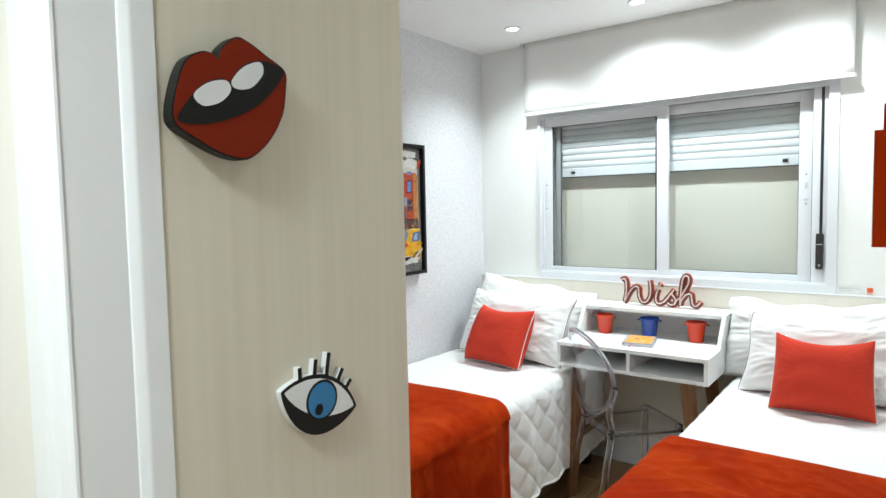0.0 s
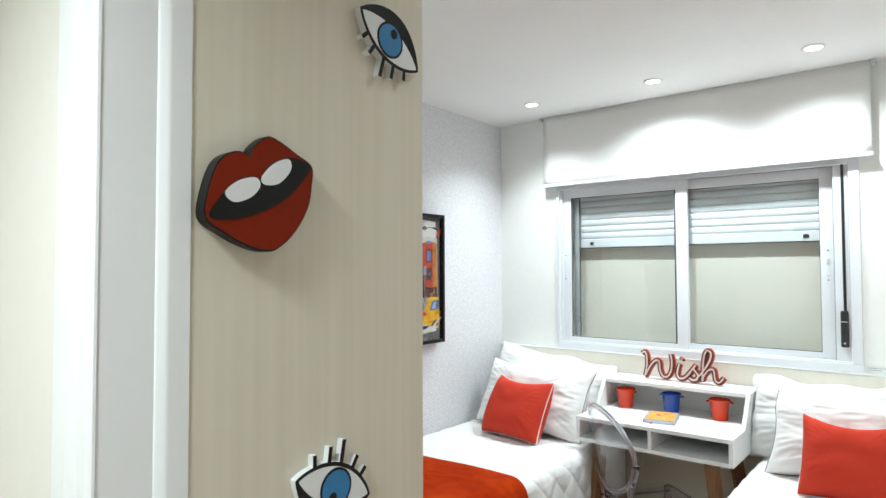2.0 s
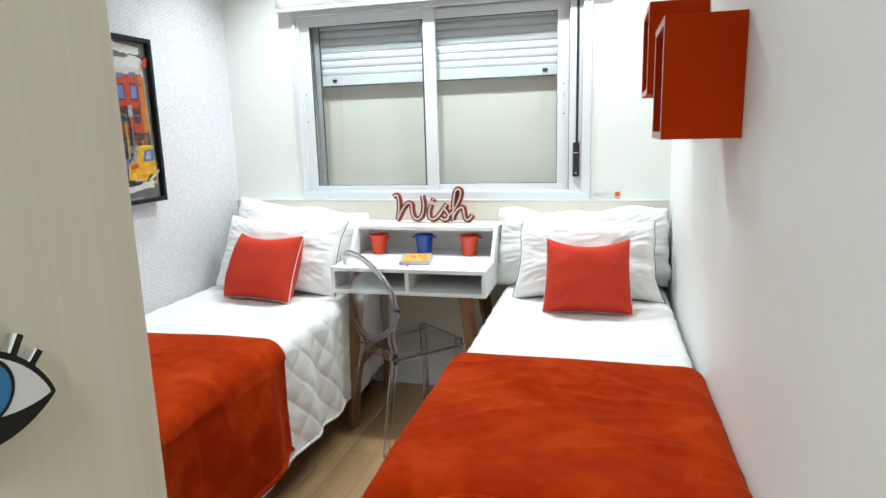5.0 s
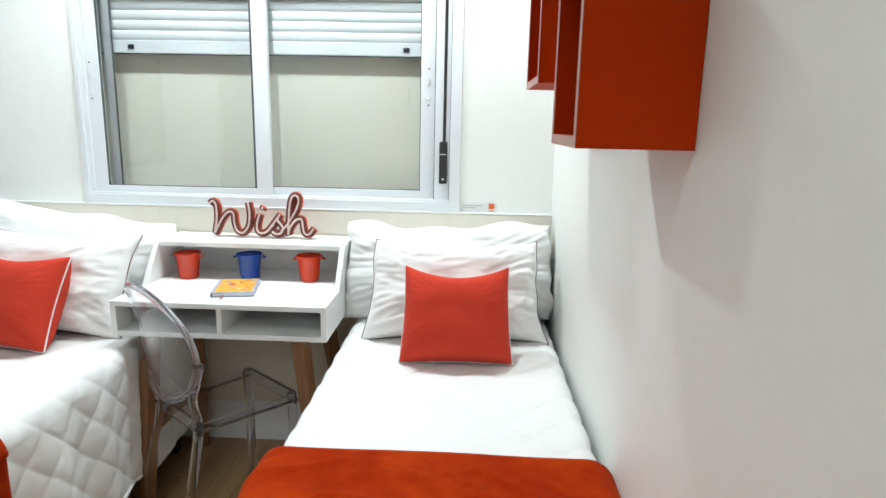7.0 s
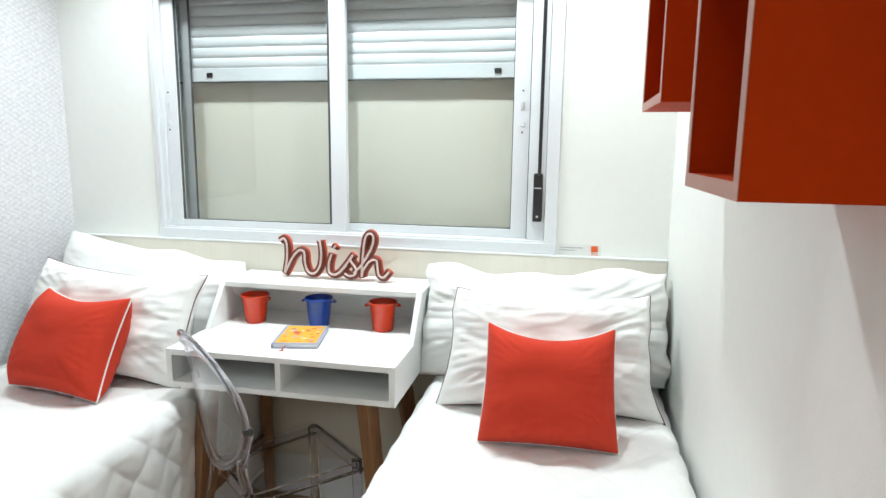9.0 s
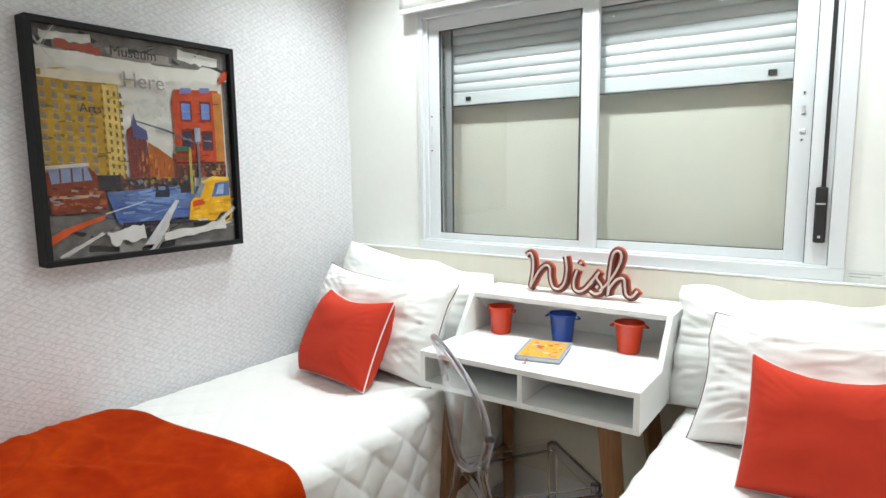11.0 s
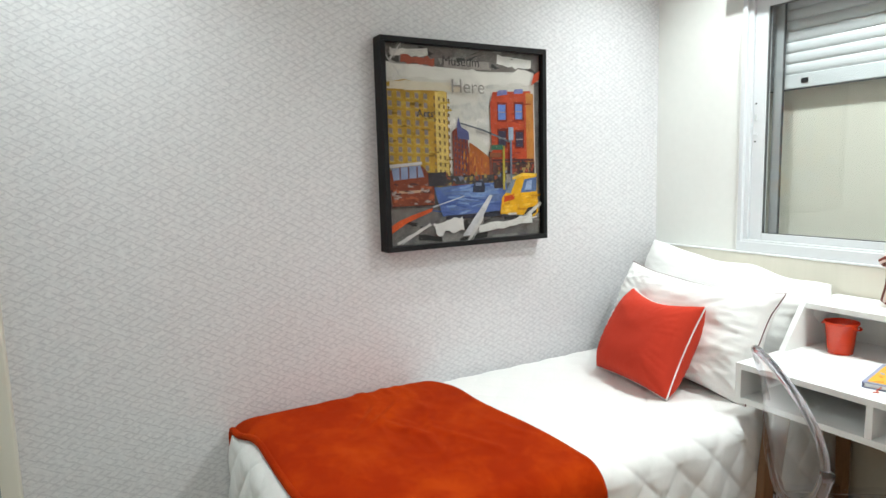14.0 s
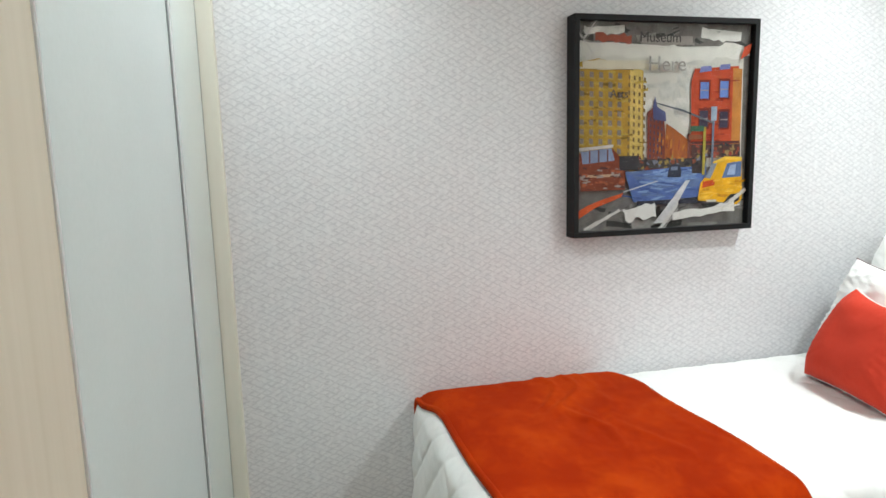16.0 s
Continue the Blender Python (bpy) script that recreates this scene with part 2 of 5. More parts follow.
RED_LIP = mat("dark_red_lacquer", (0.20, 0.018, 0.004), 0.5, vary=0.05, gloss=0.1)
BLACK_LACQUER = mat("black_lacquer", (0.012, 0.0125, 0.0115), 0.4, vary=0.05, gloss=0.2)
WHITE_LACQUER = mat("white_lacquer", (0.76, 0.765, 0.76), 0.4, vary=0.01)
BLUE_IRIS = mat("blue_lacquer", (0.024, 0.19, 0.42), 0.4, vary=0.04)
BUCKET_RED = mat("red_enamel", (0.63, 0.040, 0.008), 0.14, vary=0.04, gloss=0.4)
BUCKET_BLUE = mat("blue_enamel", (0.010, 0.055, 0.34), 0.12, vary=0.04, gloss=0.4)
SIGN_SIDE = mat("orange_red_sign_side", (0.55, 0.075, 0.025), 0.5)
SIGN_FACE = mat("brown_red_sign_face", (0.135, 0.024, 0.013), 0.5)
SIGN_TUBE = mat("milky_tube", (0.66, 0.52, 0.47), 0.3)
CLEAR = clear_mat("clear_polycarbonate", (0.965, 0.965, 0.972), 0.02, 1.5)
CLEAR_EDGE = glass_mat("clear_polycarbonate_edge", (0.93, 0.92, 0.985), 1.5, 0.03)
PANE = clear_mat("window_glass", (0.95, 0.965, 0.96), 0.005, 1.45)
FRONT_GLASS = clear_mat("picture_glass", (0.97, 0.97, 0.97), 0.01, 1.06)
GLOW = glow_mat("lit_lamp_face", (1.0, 0.96, 0.9), 14.0)
GREY_LINE = mat("grey_seal", (0.22, 0.23, 0.23), 0.5)
DARK = mat("dark_base_fabric", (0.10, 0.095, 0.09), 0.9)


# ---------------------------------------------------------------- helpers of the build
ROOT = {}


def thing(name, label, category, loc, group="", kind=""):
    """An Empty at the thing's base; its parts hang under it."""
    ob = new(name)
    ob.empty_display_size = 0.05
    ob.location = loc
    ROOT[ob] = Vector(loc)
    return tagged(ob, label, category, group, kind)


def link(name, bm, material, smooth=False):
    me = bpy.data.meshes.new(name)
    bm.normal_update()
    bm.to_mesh(me)
    bm.free()
    me.materials.append(material)
    if smooth:
        me.shade_smooth()
    return new(name, me)


def part(name, bm, material, parent, label="", smooth=False, local=False):
    """One mesh under a thing, or under a part of it. bm is in world places unless local."""
    off = ROOT[parent]
    if not local:
        bm.transform(Matrix.Translation(-off))
    ob = link(name, bm, material, smooth)
    ob.parent = parent
    ROOT[ob] = off
    if label:
        ob["label"] = label
    return ob


def structure(name, bm, material, label, category, smooth=False):
    ob = link(name, bm, material, smooth)
    ROOT[ob] = Vector((0, 0, 0))
    return tagged(ob, label, category, kind="structure")


def box(lo, hi, bevel=0.0, seg=2, bm=None):
    """A box between two corners, with rounded edges."""
    one = bmesh.new()
    bmesh.ops.create_cube(one, size=1)
    size = [hi[i] - lo[i] for i in range(3)]
    mid = [(hi[i] + lo[i]) / 2 for i in range(3)]
    one.transform(Matrix.Translation(mid) @ Matrix.Diagonal((*size, 1)))
    if bevel:
        bmesh.ops.bevel(one, geom=one.edges[:], offset=min(bevel, min(size) * 0.45), segments=seg, affect="EDGES", profile=0.5)
    return join(bm, one) if bm else one


def join(bm, other):
    me = bpy.data.meshes.new("tmp")
    other.to_mesh(me)
    other.free()
    bm.from_mesh(me)
    bpy.data.meshes.remove(me)
    return bm


def bar(a, b, w, d, bevel=0.004, taper=1.0):
    """A tapered rectangular bar from a to b."""
    a, b = Vector(a), Vector(b)
    bm = bmesh.new()
    bmesh.ops.create_cube(bm, size=1)
    for v in bm.verts:
        k = taper if v.co.z > 0 else 1.0
        v.co = Vector((v.co.x * w * k, v.co.y * d * k, v.co.z * (b - a).length))
    if bevel:
        bmesh.ops.bevel(bm, geom=bm.edges[:], offset=bevel, segments=2, affect="EDGES", profile=0.5)
    turn = (b - a).to_track_quat("Z", "Y").to_matrix().to_4x4()
    bm.transform(Matrix.Translation((a + b) / 2) @ turn)
    return bm


def lathe(profile, steps=40):
    """Turns (radius, height) pairs about z."""
    bm = bmesh.new()
    rings = []
    for r, z in profile:
        rings.append([bm.verts.new((r * math.cos(2 * math.pi * k / steps), r * math.sin(2 * math.pi * k / steps), z)) for k in range(steps)])
    for lo, hi in zip(rings, rings[1:]):
        for k in range(steps):
            bm.faces.new((lo[k], lo[(k + 1) % steps], hi[(k + 1) % steps], hi[k]))
    bm.faces.new(rings[-1])
    bm.faces.new(rings[0][::-1])
    return bm


def tube(path, radius, sides=8, closed=False, flat=1.0):
    """A round cord along a path of points."""
    bm = bmesh.new()
    pts = [Vector(p) for p in path]
    rings = []
    count = len(pts)
    up = Vector((0, 1, 0.03)).normalized()
    for i, p in enumerate(pts):
        a = pts[i - 1] if i or closed else p
        b = pts[(i + 1) % count] if i + 1 < count or closed else p
        along = (b - a).normalized()
        side = along.cross(up)
        side = side.normalized() if side.length > 1e-4 else Vector((1, 0, 0))
        over = side.cross(along).normalized()
        rings.append([bm.verts.new(p + radius * (math.cos(2 * math.pi * k / sides) * side + flat * math.sin(2 * math.pi * k / sides) * over)) for k in range(sides)])
    last = count if closed else count - 1
    for i in range(last):
        lo, hi = rings[i], rings[(i + 1) % count]
        for k in range(sides):
            bm.faces.new((lo[k], lo[(k + 1) % sides], hi[(k + 1) % sides], hi[k]))
    if not closed:
        bm.faces.new(rings[0][::-1]), bm.faces.new(rings[-1])
    bmesh.ops.recalc_face_normals(bm, faces=bm.faces[:])
    return bm


def smooth_loop(points, closed=True, steps=6):
    """A rounded line through a few control points (Catmull-Rom)."""
    pts = [Vector((*p, 0)) if len(p) == 2 else Vector(p) for p in points]
    out, n = [], len(pts)
    for i in range(n if closed else n - 1):
        p0, p1, p2, p3 = (pts[(i + k) % n] if closed else pts[min(max(i + k, 0), n - 1)] for k in (-1, 0, 1, 2))
        for s in range(steps):
            t = s / steps
            out.append(0.5 * (2 * p1 + (p2 - p0) * t + (2 * p0 - 5 * p1 + 4 * p2 - p3) * t * t + (3 * p1 - p0 - 3 * p2 + p3) * t ** 3))
    return out if closed else out + [pts[-1]]


def plate(points, z0, z1, bevel=0.0):
    """A flat outline in x, y made into a plate from z0 to z1."""
    bm = bmesh.new()
    vs = [bm.verts.new((p[0], p[1], z0)) for p in points]
    face = bm.faces.new(vs)
    if face.normal.length == 0:
        face.normal_update()
    got = bmesh.ops.extrude_face_region(bm, geom=[face])
    for v in got["geom"]:
        if isinstance(v, bmesh.types.BMVert):
            v.co.z = z1
    bmesh.ops.recalc_face_normals(bm, faces=bm.faces[:])
    if bevel:
        rim = [e for e in bm.edges if abs(e.verts[0].co.z - z1) < 1e-6 and abs(e.verts[1].co.z - z1) < 1e-6]
        bmesh.ops.bevel(bm, geom=rim, offset=bevel, segments=2, affect="EDGES", profile=0.5)
    big = [f for f in bm.faces if len(f.verts) > 4]
    bmesh.ops.triangulate(bm, faces=big)
    return bm


def words(text, size, depth=0.0005):
    """The built-in font as a mesh, upright in x, y."""
    cu = bpy.data.curves.new("words", "FONT")
    cu.body, cu.size, cu.extrude = text, size, depth
    tmp = new("words", cu)
    me = bpy.data.meshes.new_from_object(tmp)
    bpy.data.objects.remove(tmp)
    bm = bmesh.new()
    bm.from_mesh(me)
    bpy.data.meshes.remove(me)
    return bm


# ---------------------------------------------------------------- the room
L, R, WIN, SOUTH, N0 = -2.10, 0.265, 3.55, 0.559, 0.443      # side walls, window wall, door wall and its hall side
WX0, WX1, WZ0, WZ1 = -1.678, -0.118, 1.062, 2.087            # hole for the window
HX0, HX1, HY0 = -1.35, 1.10, -1.30                          # hall
DX0, DX1, DZ = -0.658, 0.215, 2.12                          # door opening

bm = box((L, WIN, 0), (WX0, WIN + 0.12, CEIL))
box((WX1, WIN, 0), (R, WIN + 0.12, CEIL), bm=bm)
box((WX0, WIN, 0), (WX1, WIN + 0.12, WZ0), bm=bm)
box((WX0, WIN, WZ1), (WX1, WIN + 0.12, CEIL), bm=bm)
structure("wall_north", bm, PAINT, "off-white painted wall with a sliding window", "wall")
structure("wall_west", box((L - 0.12, N0, 0), (L, WIN + 0.12, CEIL)), PAPER, "wall covered in grey-lilac wallpaper with crossing strokes", "wall")
structure("wall_east", box((R, N0, 0), (R + 0.12, WIN + 0.12, CEIL)), PAINT, "smooth off-white painted side wall", "wall")
bm = box((L, N0, 0), (DX0 - 0.02, SOUTH, CEIL))
box((DX1 + 0.02, N0, 0), (R, SOUTH, CEIL), bm=bm)
box((DX0 - 0.02, N0, DZ + 0.02), (DX1 + 0.02, SOUTH, CEIL), bm=bm)
structure("wall_south", bm, HALL_PAINT, "cream painted wall with the bedroom doorway", "wall")
bm = box((HX0 - 0.12, HY0, 0), (HX0, N0, CEIL))
box((HX1, HY0, 0), (HX1 + 0.12, N0, CEIL), bm=bm)
box((HX0 - 0.12, HY0 - 0.12, 0), (HX1 + 0.12, HY0, CEIL), bm=bm)
box((R + 0.12, N0, 0), (HX1 + 0.12, N0 + 0.12, CEIL), bm=bm)
structure("wall_hall", bm, HALL_PAINT, "cream painted walls of the hall outside", "wall")
structure("ceiling", box((L - 0.12, HY0 - 0.12, CEIL), (HX1 + 0.12, WIN + 0.12, CEIL + 0.1)), CEILING, "smooth white plaster ceiling with small downlights", "ceiling")
floor = structure("floor", box((L - 0.12, HY0 - 0.12, -0.1), (HX1 + 0.12, WIN + 0.12, -0.008)), DARK, "light oak laminate plank floor", "floor")

# door frame: lining, stop, casing on the hall side
JX, JY = -0.636, 0.5545                                      # lining face on the wardrobe side, and where it ends
jamb = structure("door_1", box((DX0 - 0.02, N0 - 0.004, 0), (JX, JY, DZ + 0.02)), TRIM, "white lacquered door frame without a leaf in view", "door frame")
part("lining", box((DX1 - 0.012, N0 - 0.004, 0), (DX1 + 0.02, SOUTH + 0.004, DZ + 0.02), 0.002), TRIM, jamb)
part("lining", box((JX, N0 - 0.004, DZ - 0.012), (DX1 - 0.012, SOUTH + 0.004, DZ + 0.02), 0.002), TRIM, jamb)
profile = smooth_loop([(JX - 0.002, 0.5105), (JX + 0.002, 0.5115), (JX + 0.0065, 0.5185), (JX + 0.0088, 0.5235), (JX + 0.0092, 0.530), (JX + 0.0092, JY)], False, 4)
part("door_stop", plate([(p.x, p.y) for p in profile] + [(JX - 0.002, JY)], 0, DZ - 0.012), TRIM, jamb)
part("door_stop", box((DX1 - 0.024, 0.506, 0), (DX1 - 0.012, 0.560, DZ - 0.012), 0.002), TRIM, jamb)
profile = [(-0.738, 0.4385), (-0.738, 0.430), (-0.735, 0.4255), (-0.730, 0.4240), (-0.690, 0.4240), (-0.682, 0.4255), (-0.676, 0.4295), (-0.668, 0.4310), (-0.646, 0.4312), (-0.639, 0.4325), (-0.6350, 0.4350), (-0.6345, 0.4385)]
part("casing", plate(profile, 0, DZ + 0.075), TRIM, jamb)
part("casing", box((DX1 - 0.004, N0 - 0.013, 0), (R - 0.002, N0 - 0.0045, DZ + 0.075), 0.0038, 4), TRIM, jamb)
part("casing", box((-0.634, N0 - 0.016, DZ - 0.004), (DX1 - 0.006, N0 - 0.0045, DZ + 0.075), 0.004), TRIM, jamb)

# headboard panel over the whole window wall, in two courses, and the plinth below
head = structure("headboard_panel", box((L + 0.001, WIN - 0.024, 0.867), (R - 0.001, WIN - 0.001, 1.060), 0.0015), HEAD_WOOD, "cream laminate wall panel behind beds and desk", "wall panel")
part("panel", box((L + 0.001, WIN - 0.022, 0.195), (R - 0.001, WIN - 0.001, 0.863), 0.0015), HEAD_WOOD, head)
part("cap", box((L + 0.001, WIN - 0.0255, 1.0605), (R - 0.001, WIN - 0.001, 1.066), 0.001), TRIM, head)
base = structure("baseboard", box((L + 0.001, WIN - 0.018, 0), (R - 0.001, WIN - 0.001, 0.192), 0.003), TRIM, "tall white lacquered baseboard", "baseboard")
part("baseboard", box((R - 0.016, SOUTH + 0.02, 0), (R - 0.001, WIN - 0.02, 0.10), 0.003), TRIM, base)
part("baseboard", box((L + 0.001, 1.10, 0), (L + 0.016, WIN - 0.02, 0.10), 0.003), TRIM, base)

# ---------------------------------------------------------------- window
GY = WIN + 0.045                                             # plane of the glass
win = structure("window_1", box((WX0 - 0.006, WIN - 0.012, 1.0662), (WX1 + 0.006, WIN + 0.018, 1.105), 0.002), ALU, "white aluminium sliding window with half-lowered roller shutters", "window")
part("window_frame", box((WX0 - 0.006, WIN - 0.012, 1.1052), (WX0 + 0.012, WIN + 0.018, 2.095), 0.002), ALU, win)
part("window_frame", box((WX1 - 0.038, WIN - 0.012, 1.1052), (WX1 + 0.006, WIN + 0.018, 2.095), 0.002), ALU, win)
part("window_frame", box((WX0 + 0.0122, WIN - 0.012, 2.040), (WX1 - 0.0382, WIN + 0.018, 2.095), 0.002), ALU, win)
part("window_sill", box((WX0, WIN - 0.003, 1.100), (WX1, WIN + 0.085, 1.112), 0.002), ALU, win)
part("reveal", box((WX0 + 0.0005, WIN + 0.0185, 1.112), (WX0 + 0.020, WIN + 0.119, 2.095), 0.001), ALU, win)
part("reveal", box((WX1 - 0.020, WIN + 0.0185, 1.112), (WX1 - 0.0005, WIN + 0.119, 2.095), 0.001), ALU, win)
part("shutter_guide", box((-1.602, WIN + 0.064, 1.1125), (-1.566, WIN + 0.076, 2.0395), 0.002), GUIDE, win, "grey shutter guide rail")
part("side_channel", box((WX0 + 0.0122, WIN + 0.002, 1.1125), (-1.6482, WIN + 0.0182, 2.0395), 0.001), ALU, win)
part("seal", box((-1.566, WIN + 0.064, 1.1125), (-1.5632, WIN + 0.074, 2.0395)), GASKET, win)
part("seal", box((-0.2222, WIN + 0.018, 1.1125), (-0.2192, WIN + 0.0305, 2.0395)), GASKET, win)
part("strap_channel", box((-0.219, WIN + 0.006, 1.1125), (-0.1585, WIN + 0.03, 2.0395), 0.0015), ALU, win)


def sash(x0, x1, y, gx0, gx1, gz0, wide=0.0026):
    """A sash: two stiles, two rails, a pane and its gasket lines."""
    z0, z1, gz1 = 1.1125, 2.0395, 1.988
    s = part("sash", box((x0, y - 0.014, z0), (gx0, y + 0.014, z1), 0.002), ALU, win)
    part("stile", box((gx1, y - 0.014, z0), (x1, y + 0.014, z1), 0.002), ALU, s)
    part("rail", box((gx0 + 0.0002, y - 0.0135, z0), (gx1 - 0.0002, y + 0.0135, gz0), 0.0015), ALU, s)
    part("rail", box((gx0 + 0.0002, y - 0.0135, gz1), (gx1 - 0.0002, y + 0.0135, z1), 0.0015), ALU, s)
    g = 0.0026
    gas = box((gx0, y - 0.008, gz0), (gx0 + g, y + 0.004, gz1))
    box((gx1 - wide, y - 0.008, gz0), (gx1, y + 0.004, gz1), bm=gas)
    box((gx0 + g, y - 0.008, gz0), (gx1 - wide, y + 0.004, gz0 + g), bm=gas)
    box((gx0 + g, y - 0.008, gz1 - g), (gx1 - wide, y + 0.004, gz1), bm=gas)
    part("gasket", gas, GASKET, s)
    pane = part("pane", box((gx0 + 0.0005, y - 0.001, gz0 + 0.0005), (gx1 - 0.0005, y + 0.003, gz1 - 0.0005)), PANE, s)
    pane.visible_shadow = False
    return s


left_sash = sash(-1.6475, -0.900, GY - 0.017, -1.598, -0.961, 1.139, 0.010)
right_sash = sash(-0.9590, -0.2225, GY + 0.012, -0.9300, -0.281, 1.144)
for s, hx, hy in ((left_sash, -1.634, GY - 0.032), (right_sash, -0.249, GY - 0.003)):
    part("sash_lock", box((hx - 0.006, hy - 0.003, 1.572), (hx + 0.006, hy + 0.002, 1.598), 0.002), SATIN, s)
    part("sash_pull", box((hx - 0.008, hy - 0.003, 1.514), (hx + 0.008, hy + 0.002, 1.526), 0.002), ALU, s)
    part("screw", box((hx - 0.003, hy - 0.002, 1.634), (hx + 0.003, hy + 0.002, 1.640), 0.001), GASKET, s)
    part("screw", box((hx - 0.003, hy - 0.002, 1.490), (hx + 0.003, hy + 0.002, 1.496), 0.001), GASKET, s)


def shutter(x0, x1, bottom, latch_x):
    """A half-lowered roller shutter: a bottom rail and rounded slats above it."""
    y = WIN + 0.088
    s = part("shutter", box((x0, y - 0.007, bottom), (x1, y + 0.007, bottom + 0.052), 0.003), SLAT, win, "white roller shutter")
    z = bottom + 0.053
    while z < 2.03:
        bmx = bmesh.new()
        prof = [(y + 0.003, z), (y - 0.0015, z + 0.001), (y - 0.0050, z + 0.009), (y - 0.0060, z + 0.019), (y - 0.0050, z + 0.029), (y - 0.0015, z + 0.038), (y + 0.003, z + 0.039)]
        rows = [[bmx.verts.new((xx, py, pz)) for py, pz in prof] for xx in (x0, x1)]
        for k in range(len(prof) - 1):
            bmx.faces.new((rows[0][k], rows[1][k], rows[1][k + 1], rows[0][k + 1]))
        bmx.faces.new((rows[0][-1], rows[1][-1], rows[1][0], rows[0][0]))
        bmx.faces.new(rows[0]), bmx.faces.new(rows[1][::-1])
        bmesh.ops.recalc_face_normals(bmx, faces=bmx.faces[:])
        part("slat", bmx, SLAT, s)
        z += 0.0395
    part("seal", box((x0, y - 0.005, bottom - 0.005), (x1, y + 0.005, bottom - 0.0005)), GASKET, s, "dark rubber seal")
    part("latch", box((latch_x - 0.013, y - 0.012, bottom + 0.016), (latch_x + 0.013, y - 0.0075, bottom + 0.034), 0.002), BLACK, s)


shutter(-1.655, -0.945, 1.683, -1.490)
shutter(-0.938, -0.150, 1.686, -0.344)
structure("backdrop", box((WX0 - 0.02, WIN + 0.125, 1.02), (WX1 + 0.02, WIN + 0.145, 2.15)), BOARD, "beige board closing the window from outside", "board")

strap = thing("shutter_strap", "black woven shutter strap with a black winder case", "shutter strap", (-0.180, WIN - 0.012, 1.18))
part("strap", box((-0.186, WIN + 0.0005, 1.34), (-0.174, WIN + 0.0055, 2.094)), BLACK, strap)
part("winder_case", box((-0.199, WIN - 0.012, 1.180), (-0.167, WIN + 0.0055, 1.350), 0.005), BLACK, strap)
part("label_line", box((-0.195, WIN - 0.0128, 1.297), (-0.171, WIN - 0.0119, 1.301)), SATIN, strap)
part("screw", box((-0.187, WIN - 0.0135, 1.195), (-0.179, WIN - 0.0119, 1.203), 0.001), SATIN, strap)

blind = thing("roller_blind", "raised white fabric roller blind under the ceiling", "blind", (-0.90, WIN - 0.055, 2.065))
bm = bmesh.new()
for ix in range(41):
    for iz in range(11):
        xx, zz = -1.748 + 1.692 * ix / 40, 2.072 + (2.500 - 2.072) * iz / 10
        bm.verts.new((xx, WIN - 0.052 + 0.0012 * math.sin(xx * 4.1) * (1 - iz / 10), zz))
bm.verts.ensure_lookup_table()
for ix in range(40):
    for iz in range(10):
        a = ix * 11 + iz
        bm.faces.new((bm.verts[a], bm.verts[a + 11], bm.verts[a + 12], bm.verts[a + 1]))
cloth = part("fabric", bm, mat("white_blind_fabric", (0.74, 0.735, 0.71), 0.75, vary=0.015, scale=5, bump=0.3, bump_scale=600), blind, smooth=True)
cloth.modifiers.new("thick", "SOLIDIFY").thickness = 0.002
part("bottom_bar", box((-1.750, WIN - 0.060, 2.060), (-0.054, WIN - 0.046, 2.078), 0.004), TRIM, blind)
part("end_cap", box((-0.0538, WIN - 0.061, 2.059), (-0.049, WIN - 0.045, 2.079), 0.002), SATIN, blind)
part("bracket", box((-1.772, WIN - 0.065, 2.476), (-1.752, WIN - 0.004, 2.499), 0.002), SATIN, blind)
part("bracket", box((-0.052, WIN - 0.065, 2.476), (-0.032, WIN - 0.004, 2.499), 0.002), SATIN, blind)

SET = -0.013                                                 # the window wall's fittings sit this much lower
for ob in (head, win, strap, blind):
    ob.location.z += SET

# ---------------------------------------------------------------- ceiling lights
lamp0 = thing("ceiling_light", "small round recessed downlight with white ring, lit", "ceiling light", (0, 0, 0), "downlights")
ring = bmesh.new()
steps = 36
loops = []
for r, z in ((0.033, -0.002), (0.034, -0.008), (0.045, -0.006), (0.048, 0.0)):
    loops.append([ring.verts.new((r * math.cos(2 * math.pi * k / steps), r * math.sin(2 * math.pi * k / steps), z)) for k in range(steps)])
for lo, hi in zip(loops, loops[1:]):
    for k in range(steps):
        ring.faces.new((lo[k], lo[(k + 1) % steps], hi[(k + 1) % steps], hi[k]))
bmesh.ops.recalc_face_normals(ring, faces=ring.faces[:])
part("ring", ring, TRIM, lamp0, smooth=True, local=True)
face = part("lamp_face", lathe([(0.033, -0.0015), (0.030, -0.004)]), GLOW, lamp0, local=True)
face.visible_shadow = False
for k, (sx, sy) in enumerate(SPOTS[1:]):
    copy_thing(lamp0, pose(sx, sy, CEIL))
lamp0.matrix_basis = pose(*SPOTS[0], CEIL)

# ---------------------------------------------------------------- wardrobe
PX = -0.629                                                  # outer face of the wardrobe's end panel
ward = thing("wardrobe", "built-in wardrobe in pale oak laminate with sliding glass doors", "wardrobe", (-1.36, 0.80, 0))
part("end_panel", box((PX - 0.036, JY + 0.0005, 0.0), (PX, 1.045, CEIL - 0.002), 0.002), PALE_WOOD, ward, "pale oak laminate end panel")
part("filler_strip", box((L + 0.002, 0.98, 0.0), (-2.055, 1.082, CEIL - 0.002), 0.004), HEAD_WOOD, ward, "cream laminate filler strip")
part("back", box((L + 0.004, SOUTH + 0.002, 0.0), (PX - 0.037, SOUTH + 0.02, CEIL - 0.002)), PALE_WOOD, ward)
